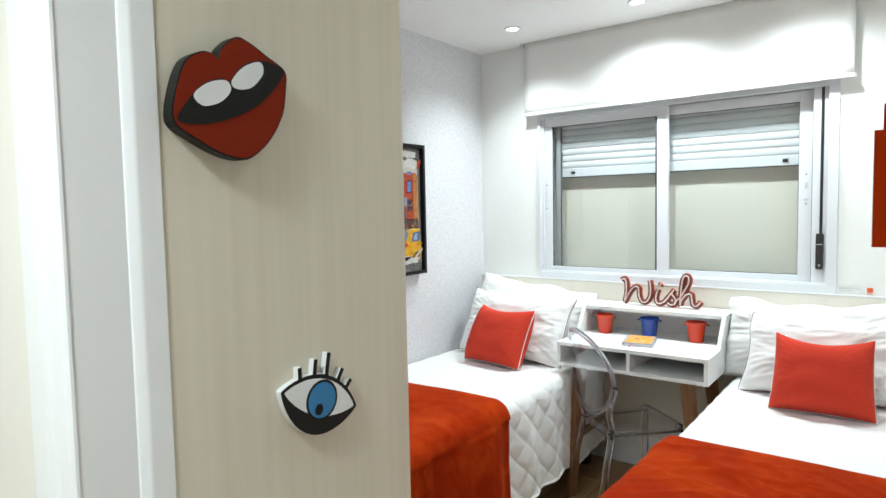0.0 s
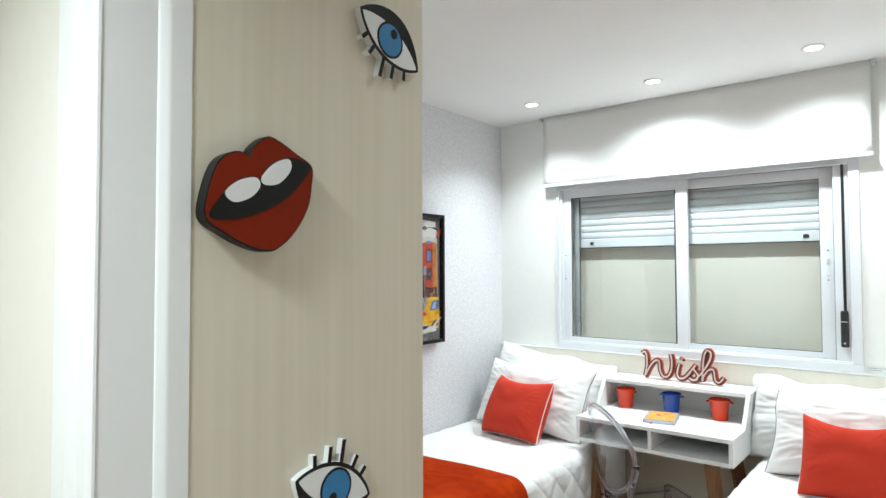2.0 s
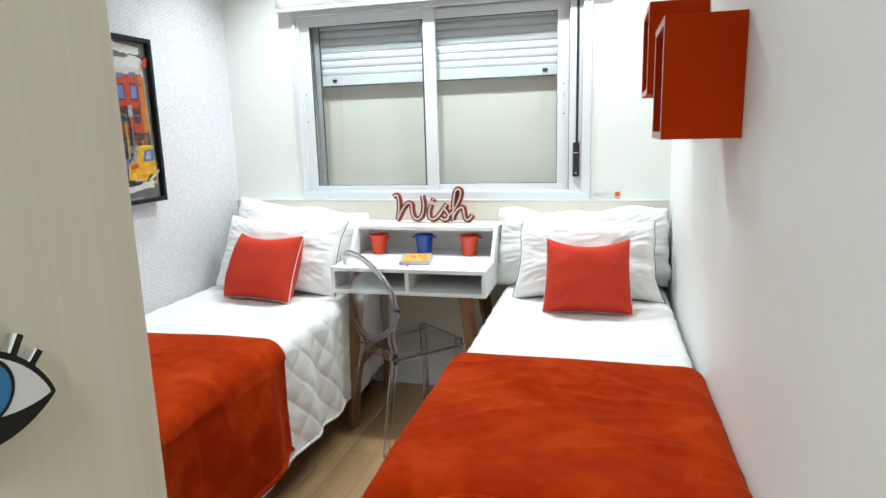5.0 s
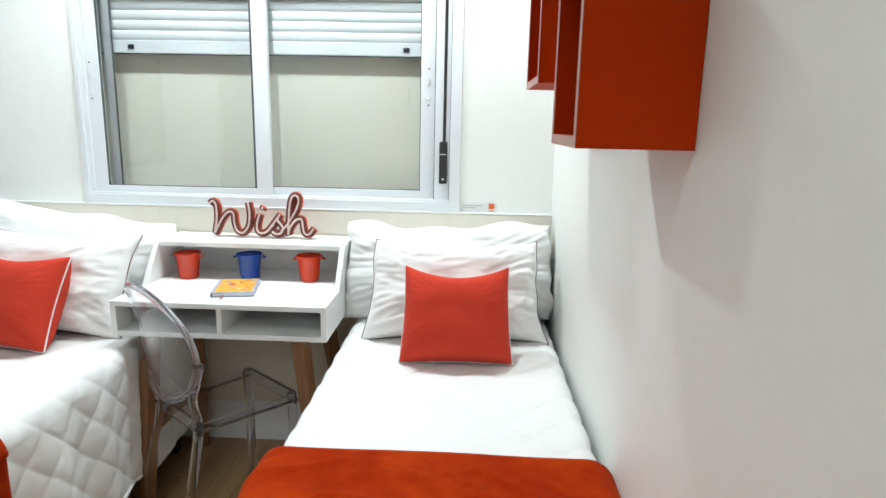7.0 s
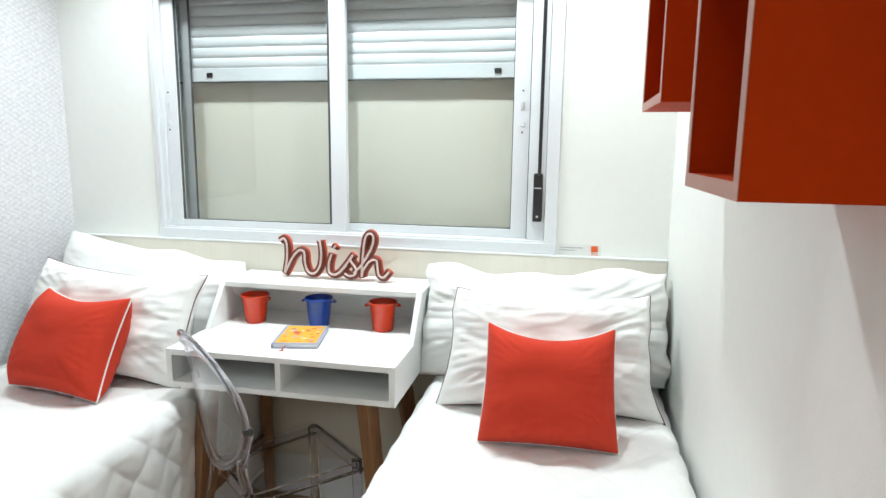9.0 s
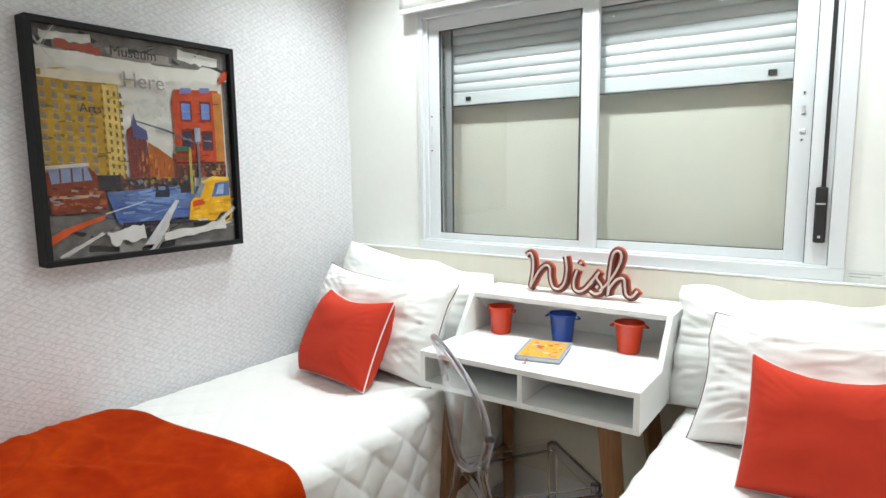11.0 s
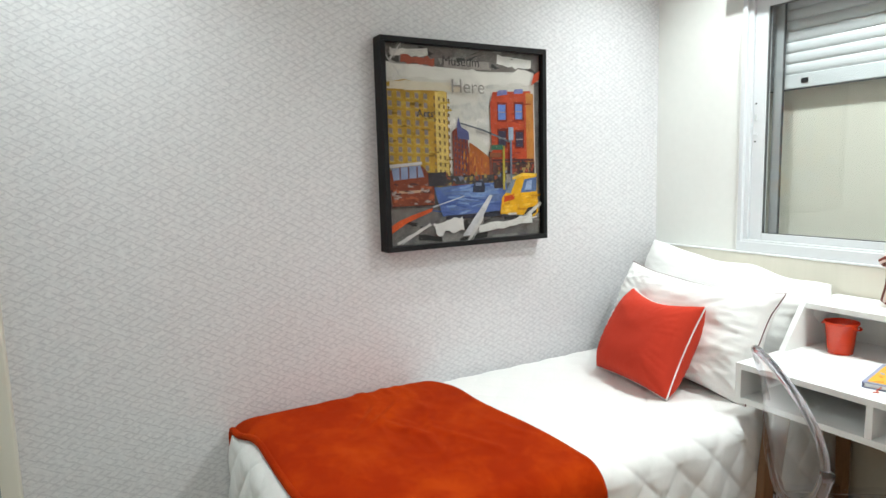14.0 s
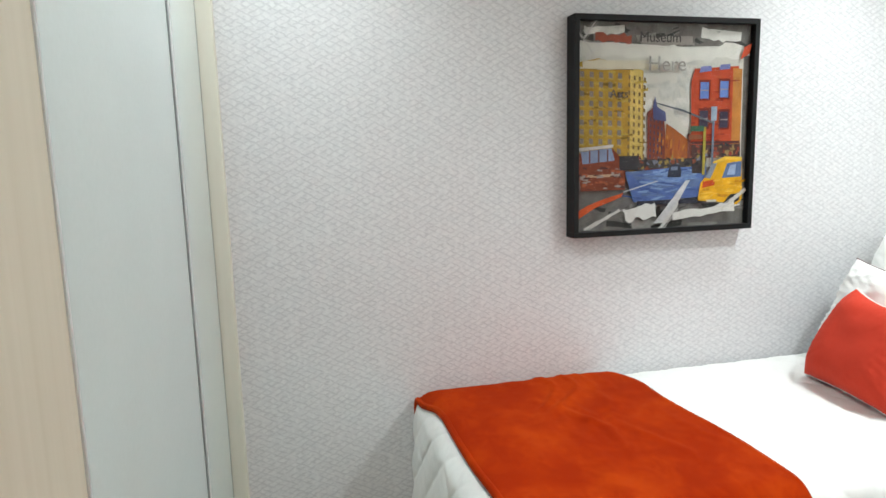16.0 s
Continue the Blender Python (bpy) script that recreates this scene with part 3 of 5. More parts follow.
part("top", box((-2.054, SOUTH + 0.021, 2.42), (PX - 0.037, 1.04, CEIL - 0.002), 0.002), PALE_WOOD, ward)
part("plinth", box((-2.054, SOUTH + 0.021, 0.0), (PX - 0.037, 1.02, 0.07), 0.002), PALE_WOOD, ward)
door = part("sliding_door", box((-0.847, 1.022, 0.072), (PX - 0.038, 1.046, 2.418), 0.002), PALE_WOOD, ward, "pale oak and pale blue glass sliding door")
part("glass_panel", box((-1.575, 1.026, 0.072), (-0.854, 1.044, 2.418), 0.001), GLASS_DOOR, door, "pale blue back-painted glass")
part("profile", box((-0.8538, 1.022, 0.072), (-0.8472, 1.048, 2.418), 0.001), SATIN, door)
part("profile", box((-1.589, 1.022, 0.072), (-1.5752, 1.046, 2.418), 0.001), GREY_LINE, door)
door = part("sliding_door", box((-2.050, 1.024, 0.072), (-1.640, 1.0375, 2.418), 0.001), GLASS_DOOR, ward, "pale blue back-painted glass sliding door")
part("profile", box((-1.6398, 1.022, 0.072), (-1.6000, 1.0415, 2.418), 0.004), SATIN, door)
part("profile", box((-2.0548, 1.022, 0.072), (-2.0502, 1.0385, 2.418), 0.001), GREY_LINE, door)

# ornaments on the end panel: local x runs along y, local y up, local z out of the panel
FACE = Matrix(((0, 0, 1, 0), (1, 0, 0, 0), (0, 1, 0, 0), (0, 0, 0, 1)))


def on_panel(y, z, turn):
    return Matrix.Translation((PX + 0.0005, y, z)) @ FACE @ pose(0, 0, 0, 0, 0, turn)


def lips():
    t = thing("lips_ornament", "dark red wooden lips cut-out with white teeth and black edge", "wall ornament", (0, 0, 0))
    outer = [(-0.090, -0.037), (-0.085, 0.006), (-0.070, 0.043), (-0.047, 0.059), (-0.030, 0.060), (-0.021, 0.055), (-0.015, 0.070), (0.008, 0.089), (0.030, 0.086), (0.062, 0.071), (0.092, 0.055), (0.092, 0.025), (0.085, -0.010), (0.062, -0.048), (0.034, -0.073), (0.012, -0.081), (-0.022, -0.075), (-0.060, -0.058)]
    edge = smooth_loop(outer, steps=4)
    part("board", plate([1.018 * p for p in edge], 0.0, 0.028, 0.001), BLACK_LACQUER, t, "black edge", local=True)
    part("lip", plate([0.985 * p for p in edge], 0.0285, 0.0300, 0.0004), RED_LIP, t, "dark red lacquer", local=True)
    mouth = [(-0.086, -0.036), (-0.066, -0.003), (-0.045, 0.018), (-0.020, 0.028), (-0.006, 0.026), (0.010, 0.046), (0.028, 0.058), (0.048, 0.064), (0.070, 0.063), (0.089, 0.053), (0.068, 0.024), (0.038, -0.003), (0.000, -0.023), (-0.045, -0.037)]
    part("mouth", plate(smooth_loop(mouth, steps=4), 0.0305, 0.0312), BLACK_LACQUER, t, "black", local=True)
    part("tooth", plate(smooth_loop([(-0.062, 0.000), (-0.040, 0.019), (-0.013, 0.026), (-0.005, 0.014), (-0.021, -0.004), (-0.048, -0.013)], steps=5), 0.0316, 0.0326), WHITE_LACQUER, t, "white", local=True)
    part("tooth", plate(smooth_loop([(-0.003, 0.027), (0.018, 0.050), (0.045, 0.061), (0.050, 0.045), (0.029, 0.022), (0.004, 0.017)], steps=5), 0.0316, 0.0326), WHITE_LACQUER, t, "white", local=True)
    t.matrix_basis = on_panel(0.655, 1.645, 0) @ Matrix.Diagonal((1, 1, 0.75, 1))
    return t


def almond(half, top, bottom, inset=0.0, n=18):
    pts = []
    for k in range(n + 1):
        a = math.pi * k / n
        pts.append(((half - inset) * math.cos(a), (top - inset) * math.sin(a) ** 1.7))
    for k in range(1, n):
        a = math.pi * k / n
        pts.append((-(half - inset) * math.cos(a), -(bottom - inset) * math.sin(a) ** 1.7))
    return pts


def eye():
    t = thing("eye_ornament", "black and white wooden eye cut-out with blue iris", "wall ornament", (0, 0, 0), "eye cut-outs")
    part("board", plate(almond(0.087, 0.042, 0.058), 0.0, 0.028, 0.0008), WHITE_LACQUER, t, "white edge", local=True)
    part("outline", plate(almond(0.0865, 0.0415, 0.0575), 0.0285, 0.0296), BLACK_LACQUER, t, "black", local=True)
    part("eye_white", plate(almond(0.0865, 0.0415, 0.033, 0.007), 0.0300, 0.0308), WHITE_LACQUER, t, local=True)
    ring_pts = [(0.002 + 0.034 * math.cos(2 * math.pi * k / 40), 0.000 + 0.034 * math.sin(2 * math.pi * k / 40)) for k in range(40)]
    part("iris_ring", plate(ring_pts, 0.0312, 0.0318), BLACK_LACQUER, t, local=True)
    part("iris", plate([(0.002 + (p[0] - 0.002) * 0.87, p[1] * 0.87) for p in ring_pts], 0.0322, 0.0330), BLUE_IRIS, t, "blue", local=True)
    part("pupil", plate([(0.000 + 0.0085 * math.cos(2 * math.pi * k / 24), -0.016 + 0.0095 * math.sin(2 * math.pi * k / 24)) for k in range(24)], 0.0334, 0.0340), BLACK_LACQUER, t, local=True)
    for px, pz, qx, qz, w in ((-0.052, 0.018, -0.062, 0.043, 0.0075), (-0.026, 0.032, -0.033, 0.062, 0.0075), (0.000, 0.036, -0.008, 0.078, 0.008), (0.027, 0.031, 0.032, 0.058, 0.0075), (0.048, 0.020, 0.058, 0.043, 0.0075)):
        d = Vector((qx - px, qz - pz)).normalized()
        s = Vector((-d.y, d.x)) * w / 2
        shape = [(px + s.x, pz + s.y), (px - s.x, pz - s.y), (qx - s.x, qz - s.y), (qx + s.x, qz + s.y)]
        lash = part("lash", plate(shape, 0.0, 0.0278, 0.0), WHITE_LACQUER, t, "white edge", local=True)
        part("lash_face", plate(shape, 0.0282, 0.0294), BLACK_LACQUER, lash, "black", local=True)
    return t


lips()
eye_a = eye()
copy_thing(eye_a, on_panel(0.936, 1.961, 153) @ Matrix.Diagonal((1, 1, 0.52, 1)))
eye_a.matrix_basis = on_panel(0.8055, 1.174, -21.5) @ Matrix.Diagonal((1, 1, 0.43, 1))

# ---------------------------------------------------------------- wall shelves
def cube_shelf(y0, y1, z0, z1):
    x0, x1, th = 0.085, R - 0.001, 0.018
    t = thing("wall_shelf", "orange-red lacquered open cube shelf hung on the wall", "shelf", (x1, (y0 + y1) / 2, z0), "cube shelves")
    part("side", box((x0, y0, z0), (x1, y0 + th, z1), 0.0008), ORANGE, t)
    part("side", box((x0, y1 - th, z0), (x1, y1, z1), 0.0008), ORANGE, t)
    part("board", box((x0, y0 + th, z0), (x1, y1 - th, z0 + th), 0.0008), ORANGE, t)
    part("board", box((x0, y0 + th, z1 - th), (x1, y1 - th, z1), 0.0008), ORANGE, t)
    part("back", box((x1 - 0.008, y0 + th, z0 + th), (x1, y1 - th, z1 - th)), ORANGE, t)
    rim = box((x0 - 0.0012, y0, z0), (x0 - 0.0002, y0 + th, z1))
    box((x0 - 0.0012, y1 - th, z0), (x0 - 0.0002, y1, z1), bm=rim)
    box((x0 - 0.0012, y0 + th, z0), (x0 - 0.0002, y1 - th, z0 + th), bm=rim)
    box((x0 - 0.0012, y0 + th, z1 - th), (x0 - 0.0002, y1 - th, z1), bm=rim)
    part("edge_band", rim, EDGE_BAND, t, "pale edge band")


cube_shelf(1.977, 2.252, 1.373, 1.659)
cube_shelf(2.566, 2.875, 1.508, 1.796)


# ---------------------------------------------------------------- beds
def over(s, flat, r):
    """Place and drop along a cloth that lies flat and falls over both edges; s runs from the near edge."""
    quarter = math.pi * r / 2
    e, far = (-s, False) if s < 0 else (s - flat, True) if s > flat else (0.0, None)
    if far is None:
        return r + s, 0.0, 0.0
    if e < quarter:
        a = e / r
        p, d = r - r * math.sin(a), r * (1 - math.cos(a))
    else:
        a, p, d = math.pi / 2, 0.0, r + e - quarter
    return (flat + 2 * r - p, d, a) if far else (p, d, -a)


EDGE = []


def drape(x0, x1, y0, y1, top, hang, r, step, relief, flare=0.03, wave=0.006, seed=0.0, wob=0.0, corner=0.0, skew=0.0, tuck=0.0):
    """A cloth over the block x0..x1, y0..: hang = drop at (x0 side, x1 side, foot). relief(u, v) lifts it along its normal."""
    fx, fy = x1 - x0 - 2 * r, y1 - y0 - r
    v0, v1 = -hang[0] if hang[0] else -r * 1.2, fx + (hang[1] if hang[1] else r * 1.2)
    u0 = -hang[2] if hang[2] else 0.0
    nv, nu = int((v1 - v0) / step), int((fy - u0) / step)
    bm = bmesh.new()
    grid = []
    for iu in range(nu + 1):
        row = []
        for iv in range(nv + 1):
            u, v = u0 + (fy - u0) * iu / nu, v0 + (v1 - v0) * iv / nv
            if wob:
                edge = noise.noise(Vector((v * 2.2, seed, 0.3))) * wob
                u += edge * (1 - iu / nu) if iu < nu / 2 else noise.noise(Vector((v * 2.2, seed + 7, 0.9))) * wob * (2 * iu / nu - 1)
                u -= corner / (1 + math.exp(min(30.0, (v - 0.07) / 0.035))) * (1 - iu / nu) ** 2
                u -= tuck * max(0.0, min(1.2, 1 - (v + 0.02) / 0.17)) ** 2 * (iu / nu) ** 3
                u -= skew * max(0.0, v / fx) ** 1.5 * (1 - iu / nu) ** 2
                v += noise.noise(Vector((u * 2.5, seed + 3, 0.1))) * wob * abs(2 * iv / nv - 1)
            px, dx, ax = over(v, fx, r)
            py, dy, ay = over(u, 10.0, r)
            drop = (dx ** 4 + dy ** 4) ** 0.25
            h = relief(u, v)
            if wob:
                h = 0.006 + (h - 0.006) * min(1.0, min(iu, nu - iu, iv, nv - iv) / 12)
            sx = math.sin(ax)
            fold = math.sin(u * 17 + 2.3 * math.sin(u * 5 + seed) + seed) * wave * min(1, dx / 0.25) if dx > r else 0.0
            x = x0 + px + sx * h + (flare * dx * (1 if ax > 0 else -1) + fold * (1 if ax > 0 else -1) if dx > 0 else 0)
            y = y0 + py + math.sin(ay) * h - (flare * dy if dy > 0 else 0)
            row.append(bm.verts.new((x, y, top - drop + h * math.cos(ax) * math.cos(ay))))
        grid.append(row)
    for a, b in zip(grid, grid[1:]):
        for k in range(len(a) - 1):
            bm.faces.new((a[k], a[k + 1], b[k + 1], b[k]))
    EDGE[:] = [v.co.copy() for v in ([r[0] for r in grid[::-1]] if hang[0] >= hang[1] else grid[0])]
    if hang[0] >= hang[1]:
        EDGE.extend(v.co.copy() for v in grid[0][1:])
    else:
        EDGE.extend(r[-1].co.copy() for r in grid[1:])
    return bm


def quilted(u, v, flat):
    """Diamond stitching, about 9 by 12 cm, padded between the seams, pressed flatter on the top."""
    out = max(-u, -v, v - flat)
    top = 0.72 + 0.28 * min(1.0, max(0.0, (out - 0.07) / 0.06))
    p, q = (u + v) / 0.070, (u - v) / 0.070
    s = abs(math.sin(math.pi * p * 0.5) * math.sin(math.pi * q * 0.5))
    return 0.0105 * top * s ** 0.27 + 0.002 * noise.noise(Vector((u * 6, v * 6, 0))) + 0.0012 * noise.noise(Vector((u * 34, v * 34, 2)))


def plush_folds(seed, long_creases=()):
    pick = random.Random(int(seed * 10))
    creases = [(pick.uniform(0.12, 0.66), pick.uniform(-0.22, 0.22), pick.uniform(0.26, 0.52), pick.uniform(0.12, 0.24), pick.uniform(0.004, 0.009)) for k in range(7)] + list(long_creases)

    def f(u, v):
        a = noise.noise(Vector((u * 3.1 + seed, v * 2.2, 0.2))) * 0.007
        bend = 0.35 * noise.noise(Vector((v * 2.5, u * 1.5, seed)))
        b = noise.noise(Vector((u * 10 + 1.5 * v + bend * 6 + seed, v * 1.7, 1.7)))
        c = max(0.0, 1 - abs(b) * 3.2) ** 2 * 0.013 * max(0.0, noise.noise(Vector((u * 3 + seed, v * 3, 4.4))) + 0.25)
        d = max(0.0, b) ** 2 * 0.010
        for at, slope, mid, reach, high in creases:
            far = (u - at - slope * (v - mid) - 0.02 * math.sin(v * 14 + at * 40)) / 0.014
            if abs(far) < 3:
                c += high * math.exp(-far * far) * max(0.0, 1 - ((v - mid) / reach) ** 2)
        return 0.006 + a + c + d + 0.0015 * noise.noise(Vector((u * 22, v * 22, seed)))
    return f


def bed(x0, x1, y0, y1, top):
    mid = (x0 + x1) / 2
    t = thing("bed", "single box bed against the wall under a white bedspread", "bed", (mid, (y0 + y1) / 2, 0), "beds")
    part("base", box((x0 + 0.02, y0 + 0.03, 0.09), (x1 - 0.02, y1, 0.36), 0.02), DARK, t)
    part("mattress", box((x0 + 0.012, y0 + 0.02, 0.361), (x1 - 0.012, y1, top - 0.012), 0.05, 4), LINEN, t)
    for lx in (x0 + 0.08, x1 - 0.08):
        for ly in (y0 + 0.10, y1 - 0.10):
            part("leg", box((lx - 0.025, ly - 0.025, 0), (lx + 0.025, ly + 0.025, 0.0895), 0.004), BLACK, t)
    return t


def cloth_thing(name, label, category, bm, material, loc, thick, group=""):
    t = thing(name, label, category, loc, group)
    ob = part(category.split()[-1] + "_cloth", bm, material, t, smooth=True)
    m = ob.modifiers.new("thick", "SOLIDIFY")
    m.thickness, m.offset = thick, -1
    part("hem", tube(EDGE, thick * 0.8, 8), material, t, "stitched hem", smooth=True)
    return t


BL = (-2.085, -1.232, 1.635, 3.500, 0.625)                   # left bed: x0, x1, foot, head, top
BR = (-0.506, 0.245, 1.525, 3.500, 0.655)
bed(*BL)
bed(*BR)
cloth_thing("bedspread", "white diamond-quilted cotton bedspread hanging to near the floor", "bedspread", drape(BL[0], BL[1], BL[2], BL[3], BL[4], (0.0, 0.50, 0.45), 0.055, 0.0065, lambda u, v: quilted(u, v, 0.743), 0.05, 0.012, 1.0), QUILT, (-1.65, 2.55, 0.64), 0.008, "bedspreads")
cloth_thing("bedspread", "white diamond-quilted cotton bedspread hanging to near the floor", "bedspread", drape(BR[0], BR[1], BR[2], BR[3], BR[4], (0.50, 0.0, 0.45), 0.050, 0.0065, lambda u, v: quilted(u, v, 0.651), 0.03, 0.012, 4.0), QUILT, (-0.13, 2.50, 0.67), 0.008, "bedspreads")
cloth_thing("throw_blanket", "orange-red plush throw blanket over the foot of the bed", "blanket", drape(BL[0] - 0.004, BL[1] + 0.026, BL[2] + 0.002, 2.376, BL[4] + 0.022, (0.16, 0.48, 0.03), 0.072, 0.0095, plush_folds(2.0), 0.06, 0.026, 2.0, 0.03, 0.05, 0.0, 0.075), PLUSH, (-1.65, 2.0, 0.66), 0.013, "throws")
cloth_thing("throw_blanket", "orange-red plush throw blanket over the foot of the bed", "blanket", drape(BR[0] - 0.024, BR[1] + 0.017, BR[2] - 0.012, 2.290, BR[4] + 0.022, (0.36, 0.12, 0.03), 0.060, 0.0095, plush_folds(9.0, ((0.50, -0.10, 0.34, 0.34, 0.012), (0.44, -0.13, 0.40, 0.28, 0.009), (0.36, -0.06, 0.22, 0.30, 0.007))), 0.06, 0.016, 6.0, 0.03, 0.10, 0.09), PLUSH, (-0.13, 1.9, 0.69), 0.013, "throws")


# ---------------------------------------------------------------- pillows
def far_of(a, b):
    return max(abs(a), abs(b))


def pad(w, h, t, pinch, seed, wrinkle=0.004, n=56, power=0.5, sag=0.0, back=0.0, blunt=0.0, taper=0.0, rumple=0.0, ears=0.0, uneven=0.0):
    """A stuffed cushion standing on its lower edge: x wide, z high, y thick. Gives the mesh and its seam line."""
    bm = bmesh.new()

    def place(a, b, side):
        x = w / 2 * a * (1 - pinch * (1 - b * b) * a * a)
        z = h / 2 * b * (1 - pinch * (1 - a * a) * b * b)
        pull = blunt if b > 0 else blunt - ears
        x, z = x * (1 - pull * (a * b) ** 4), z * (1 - pull * (a * b) ** 4)
        if uneven:
            rim = far_of(a, b) ** 6
            x += uneven * rim * a * noise.noise(Vector((a * 1.2, b * 2.6, seed)))
            z += uneven * rim * max(b, -0.2) * noise.noise(Vector((a * 2.3, b * 1.2, seed + 3)))
        x *= 1 - taper * (b + 1) / 2
        full = max(0.0, (1 - a ** 4) * (1 - b ** 4)) ** power
        full *= 1 - 0.25 * (abs(a) * abs(b)) ** 2
        r = noise.noise(Vector((a * 2.2 + seed, b * 2.2, side))) * min(0.16, wrinkle * 13) + 1
        y = side * t / 2 * full * r
        far = math.hypot(a, b)
        crease = noise.noise(Vector((math.atan2(b, a) * 7 + seed, 1.1 * far, side * 3)))
        ray = (max(0.0, 1 - 2.6 * abs(crease)) ** 1.5 - 0.3) * wrinkle * 0.8 * min(1, far * 1.15) ** 3 * (full ** 0.4)
        fold = noise.noise(Vector((a * 2.5 + b * 3.5 + seed, b * 6 - a * 2, side * 2 + 5)))
        fine = max(0.0, 1 - 3.2 * abs(fold)) ** 2 * wrinkle * 0.16 * full ** 0.5 * min(1, far * 1.3)
        if rumple:
            drift = noise.noise(Vector((a * 1.3, b * 1.3, seed))) * 1.6
            runs = noise.noise(Vector((a * 2.2 + b * 1.1 + seed * 2, (b * 4.6 - a * 1.4) + drift, side * 4)))
            y += side * rumple * (max(0.0, 1 - 2.4 * abs(runs)) ** 1.6 - 0.25) * full ** 0.6 * min(1.0, 0.25 + far_of(a, b) ** 2)
        y += back * (1 - full)
        z -= sag * max(0.0, b) * (1 - a * a) * 0.5
        return Vector((x, y + side * (ray + fine), z + h / 2))

    sides = {}
    for side in (-1, 1):
        for i in range(n + 1):
            for j in range(n + 1):
                a, b = -1 + 2 * i / n, -1 + 2 * j / n
                a, b = math.sin(a * math.pi / 2) * 0.35 + a * 0.65, math.sin(b * math.pi / 2) * 0.35 + b * 0.65
                rim = i in (0, n) or j in (0, n)
                if rim and side == 1:
                    sides[1, i, j] = sides[-1, i, j]
                else:
                    p = place(a, b, side)
                    if rim:
                        p.y = back
                    sides[side, i, j] = bm.verts.new(p)
        for i in range(n):
            for j in range(n):
                f = [sides[side, i, j], sides[side, i + 1, j], sides[side, i + 1, j + 1], sides[side, i, j + 1]]
                bm.faces.new(f if side == -1 else f[::-1])
    loop = [(i, 0) for i in range(n)] + [(n, j) for j in range(n)] + [(n - i, n) for i in range(n)] + [(0, n - j) for j in range(n)]
    seam = [sides[-1, i, j].co.copy() for i, j in loop]
    return bm, seam


def cushion(name, label, category, material, cord, w, h, t, m, seed, pinch=0.06, cord_r=0.0035, group="", wrinkle=0.004, power=0.5, sag=0.0, back=0.0, blunt=0.0, taper=0.0, rumple=0.0, ears=0.0, uneven=0.0):
    th = thing(name, label, category, (0, 0, 0), group)
    bm, seam = pad(w, h, t, pinch, seed, wrinkle, power=power, sag=sag, back=back, blunt=blunt, taper=taper, rumple=rumple, ears=ears, uneven=uneven)
    part("cover", bm, material, th, smooth=True, local=True)
    if cord:
        rim_at = 0.994 if material == RED_CLOTH else 1.001
        part("piping", tube([Vector((p.x * rim_at, p.y, h / 2 + (p.z - h / 2) * rim_at)) for p in seam], cord_r, 6, True), cord, th, "contrasting cord along the seam", smooth=True, local=True)
    th.matrix_basis = m
    return th


# behind, then in front, on each bed
cushion("pillow", "large plump white cotton pillow against the headboard", "pillow", LINEN, None, 0.79, 0.405, 0.24, pose(-1.668, 3.335, 0.640, -14, 6, -3), 1.0, 0.05, group="pillows", wrinkle=0.005, power=0.42, rumple=0.002, uneven=0.02)
cushion("pillow", "white cotton pillow with thin wine-red piping", "pillow", LINEN, WINE, 0.69, 0.385, 0.19, pose(-1.650, 3.090, 0.638, -24, 2, -4), 2.6, 0.075, 0.0018, "pillows", 0.010, sag=0.04, rumple=0.008, ears=0.03, uneven=0.008)
cushion("pillow", "large plump crumpled white cotton pillow against the headboard", "pillow", LINEN, None, 0.82, 0.385, 0.26, pose(-0.140, 3.330, 0.660, -14, -1, 2), 3.7, 0.03, group="pillows", wrinkle=0.013, power=0.42, sag=0.03, blunt=0.04, rumple=0.007, ears=0.05, uneven=0.035)
cushion("pillow", "white cotton pillow with thin wine-red piping", "pillow", LINEN, WINE, 0.620, 0.360, 0.21, pose(-0.112, 3.085, 0.666, -24, 0, 2), 5.2, 0.045, 0.0019, "pillows", 0.010, power=0.46, blunt=0.03, sag=0.05, taper=0.02, rumple=0.009, ears=0.10, uneven=0.010)
cushion("cushion", "coral red cotton cushion with white piping", "cushion", RED_CLOTH, PIPING, 0.392, 0.335, 0.19, pose(-1.649, 2.913, 0.640, -29, 0, -9), 7.1, 0.055, 0.0034, "red cushions", 0.004, sag=0.055, taper=0.04)
cushion("cushion", "coral red cotton cushion with white piping", "cushion", RED_CLOTH, PIPING, 0.360, 0.318, 0.19, pose(-0.101, 2.850, 0.668, -25, 0, 2), 8.4, 0.045, 0.0028, "red cushions", 0.004, sag=0.075, back=0.010, taper=0.055)

# ---------------------------------------------------------------- desk
DXA, DXB, DYA, DYB = -1.278, -0.540, 2.977, 3.515
DZA, DZB, TOP = 0.675, 0.797, 0.944
desk = thing("desk", "white desk with two open compartments and brown wooden legs", "desk", ((DXA + DXB) / 2, 3.25, 0))
th = 0.018
part("desktop", box((DXA + th, DYA, DZB - th), (DXB - th, DYB - th, DZB), 0.001), DESK_WHITE, desk)
part("bottom_board", box((DXA + th, DYA, DZA), (DXB - th, DYB - th, DZA + th), 0.001), DESK_WHITE, desk)
part("divider", box((-0.914, DYA + 0.001, DZA + th), (-0.897, DYB - th, DZB - th), 0.001), DESK_WHITE, desk)
part("back", box((DXA + th, DYB - th, DZA), (DXB - th, DYB, TOP - 0.0185), 0.001), DESK_WHITE, desk)
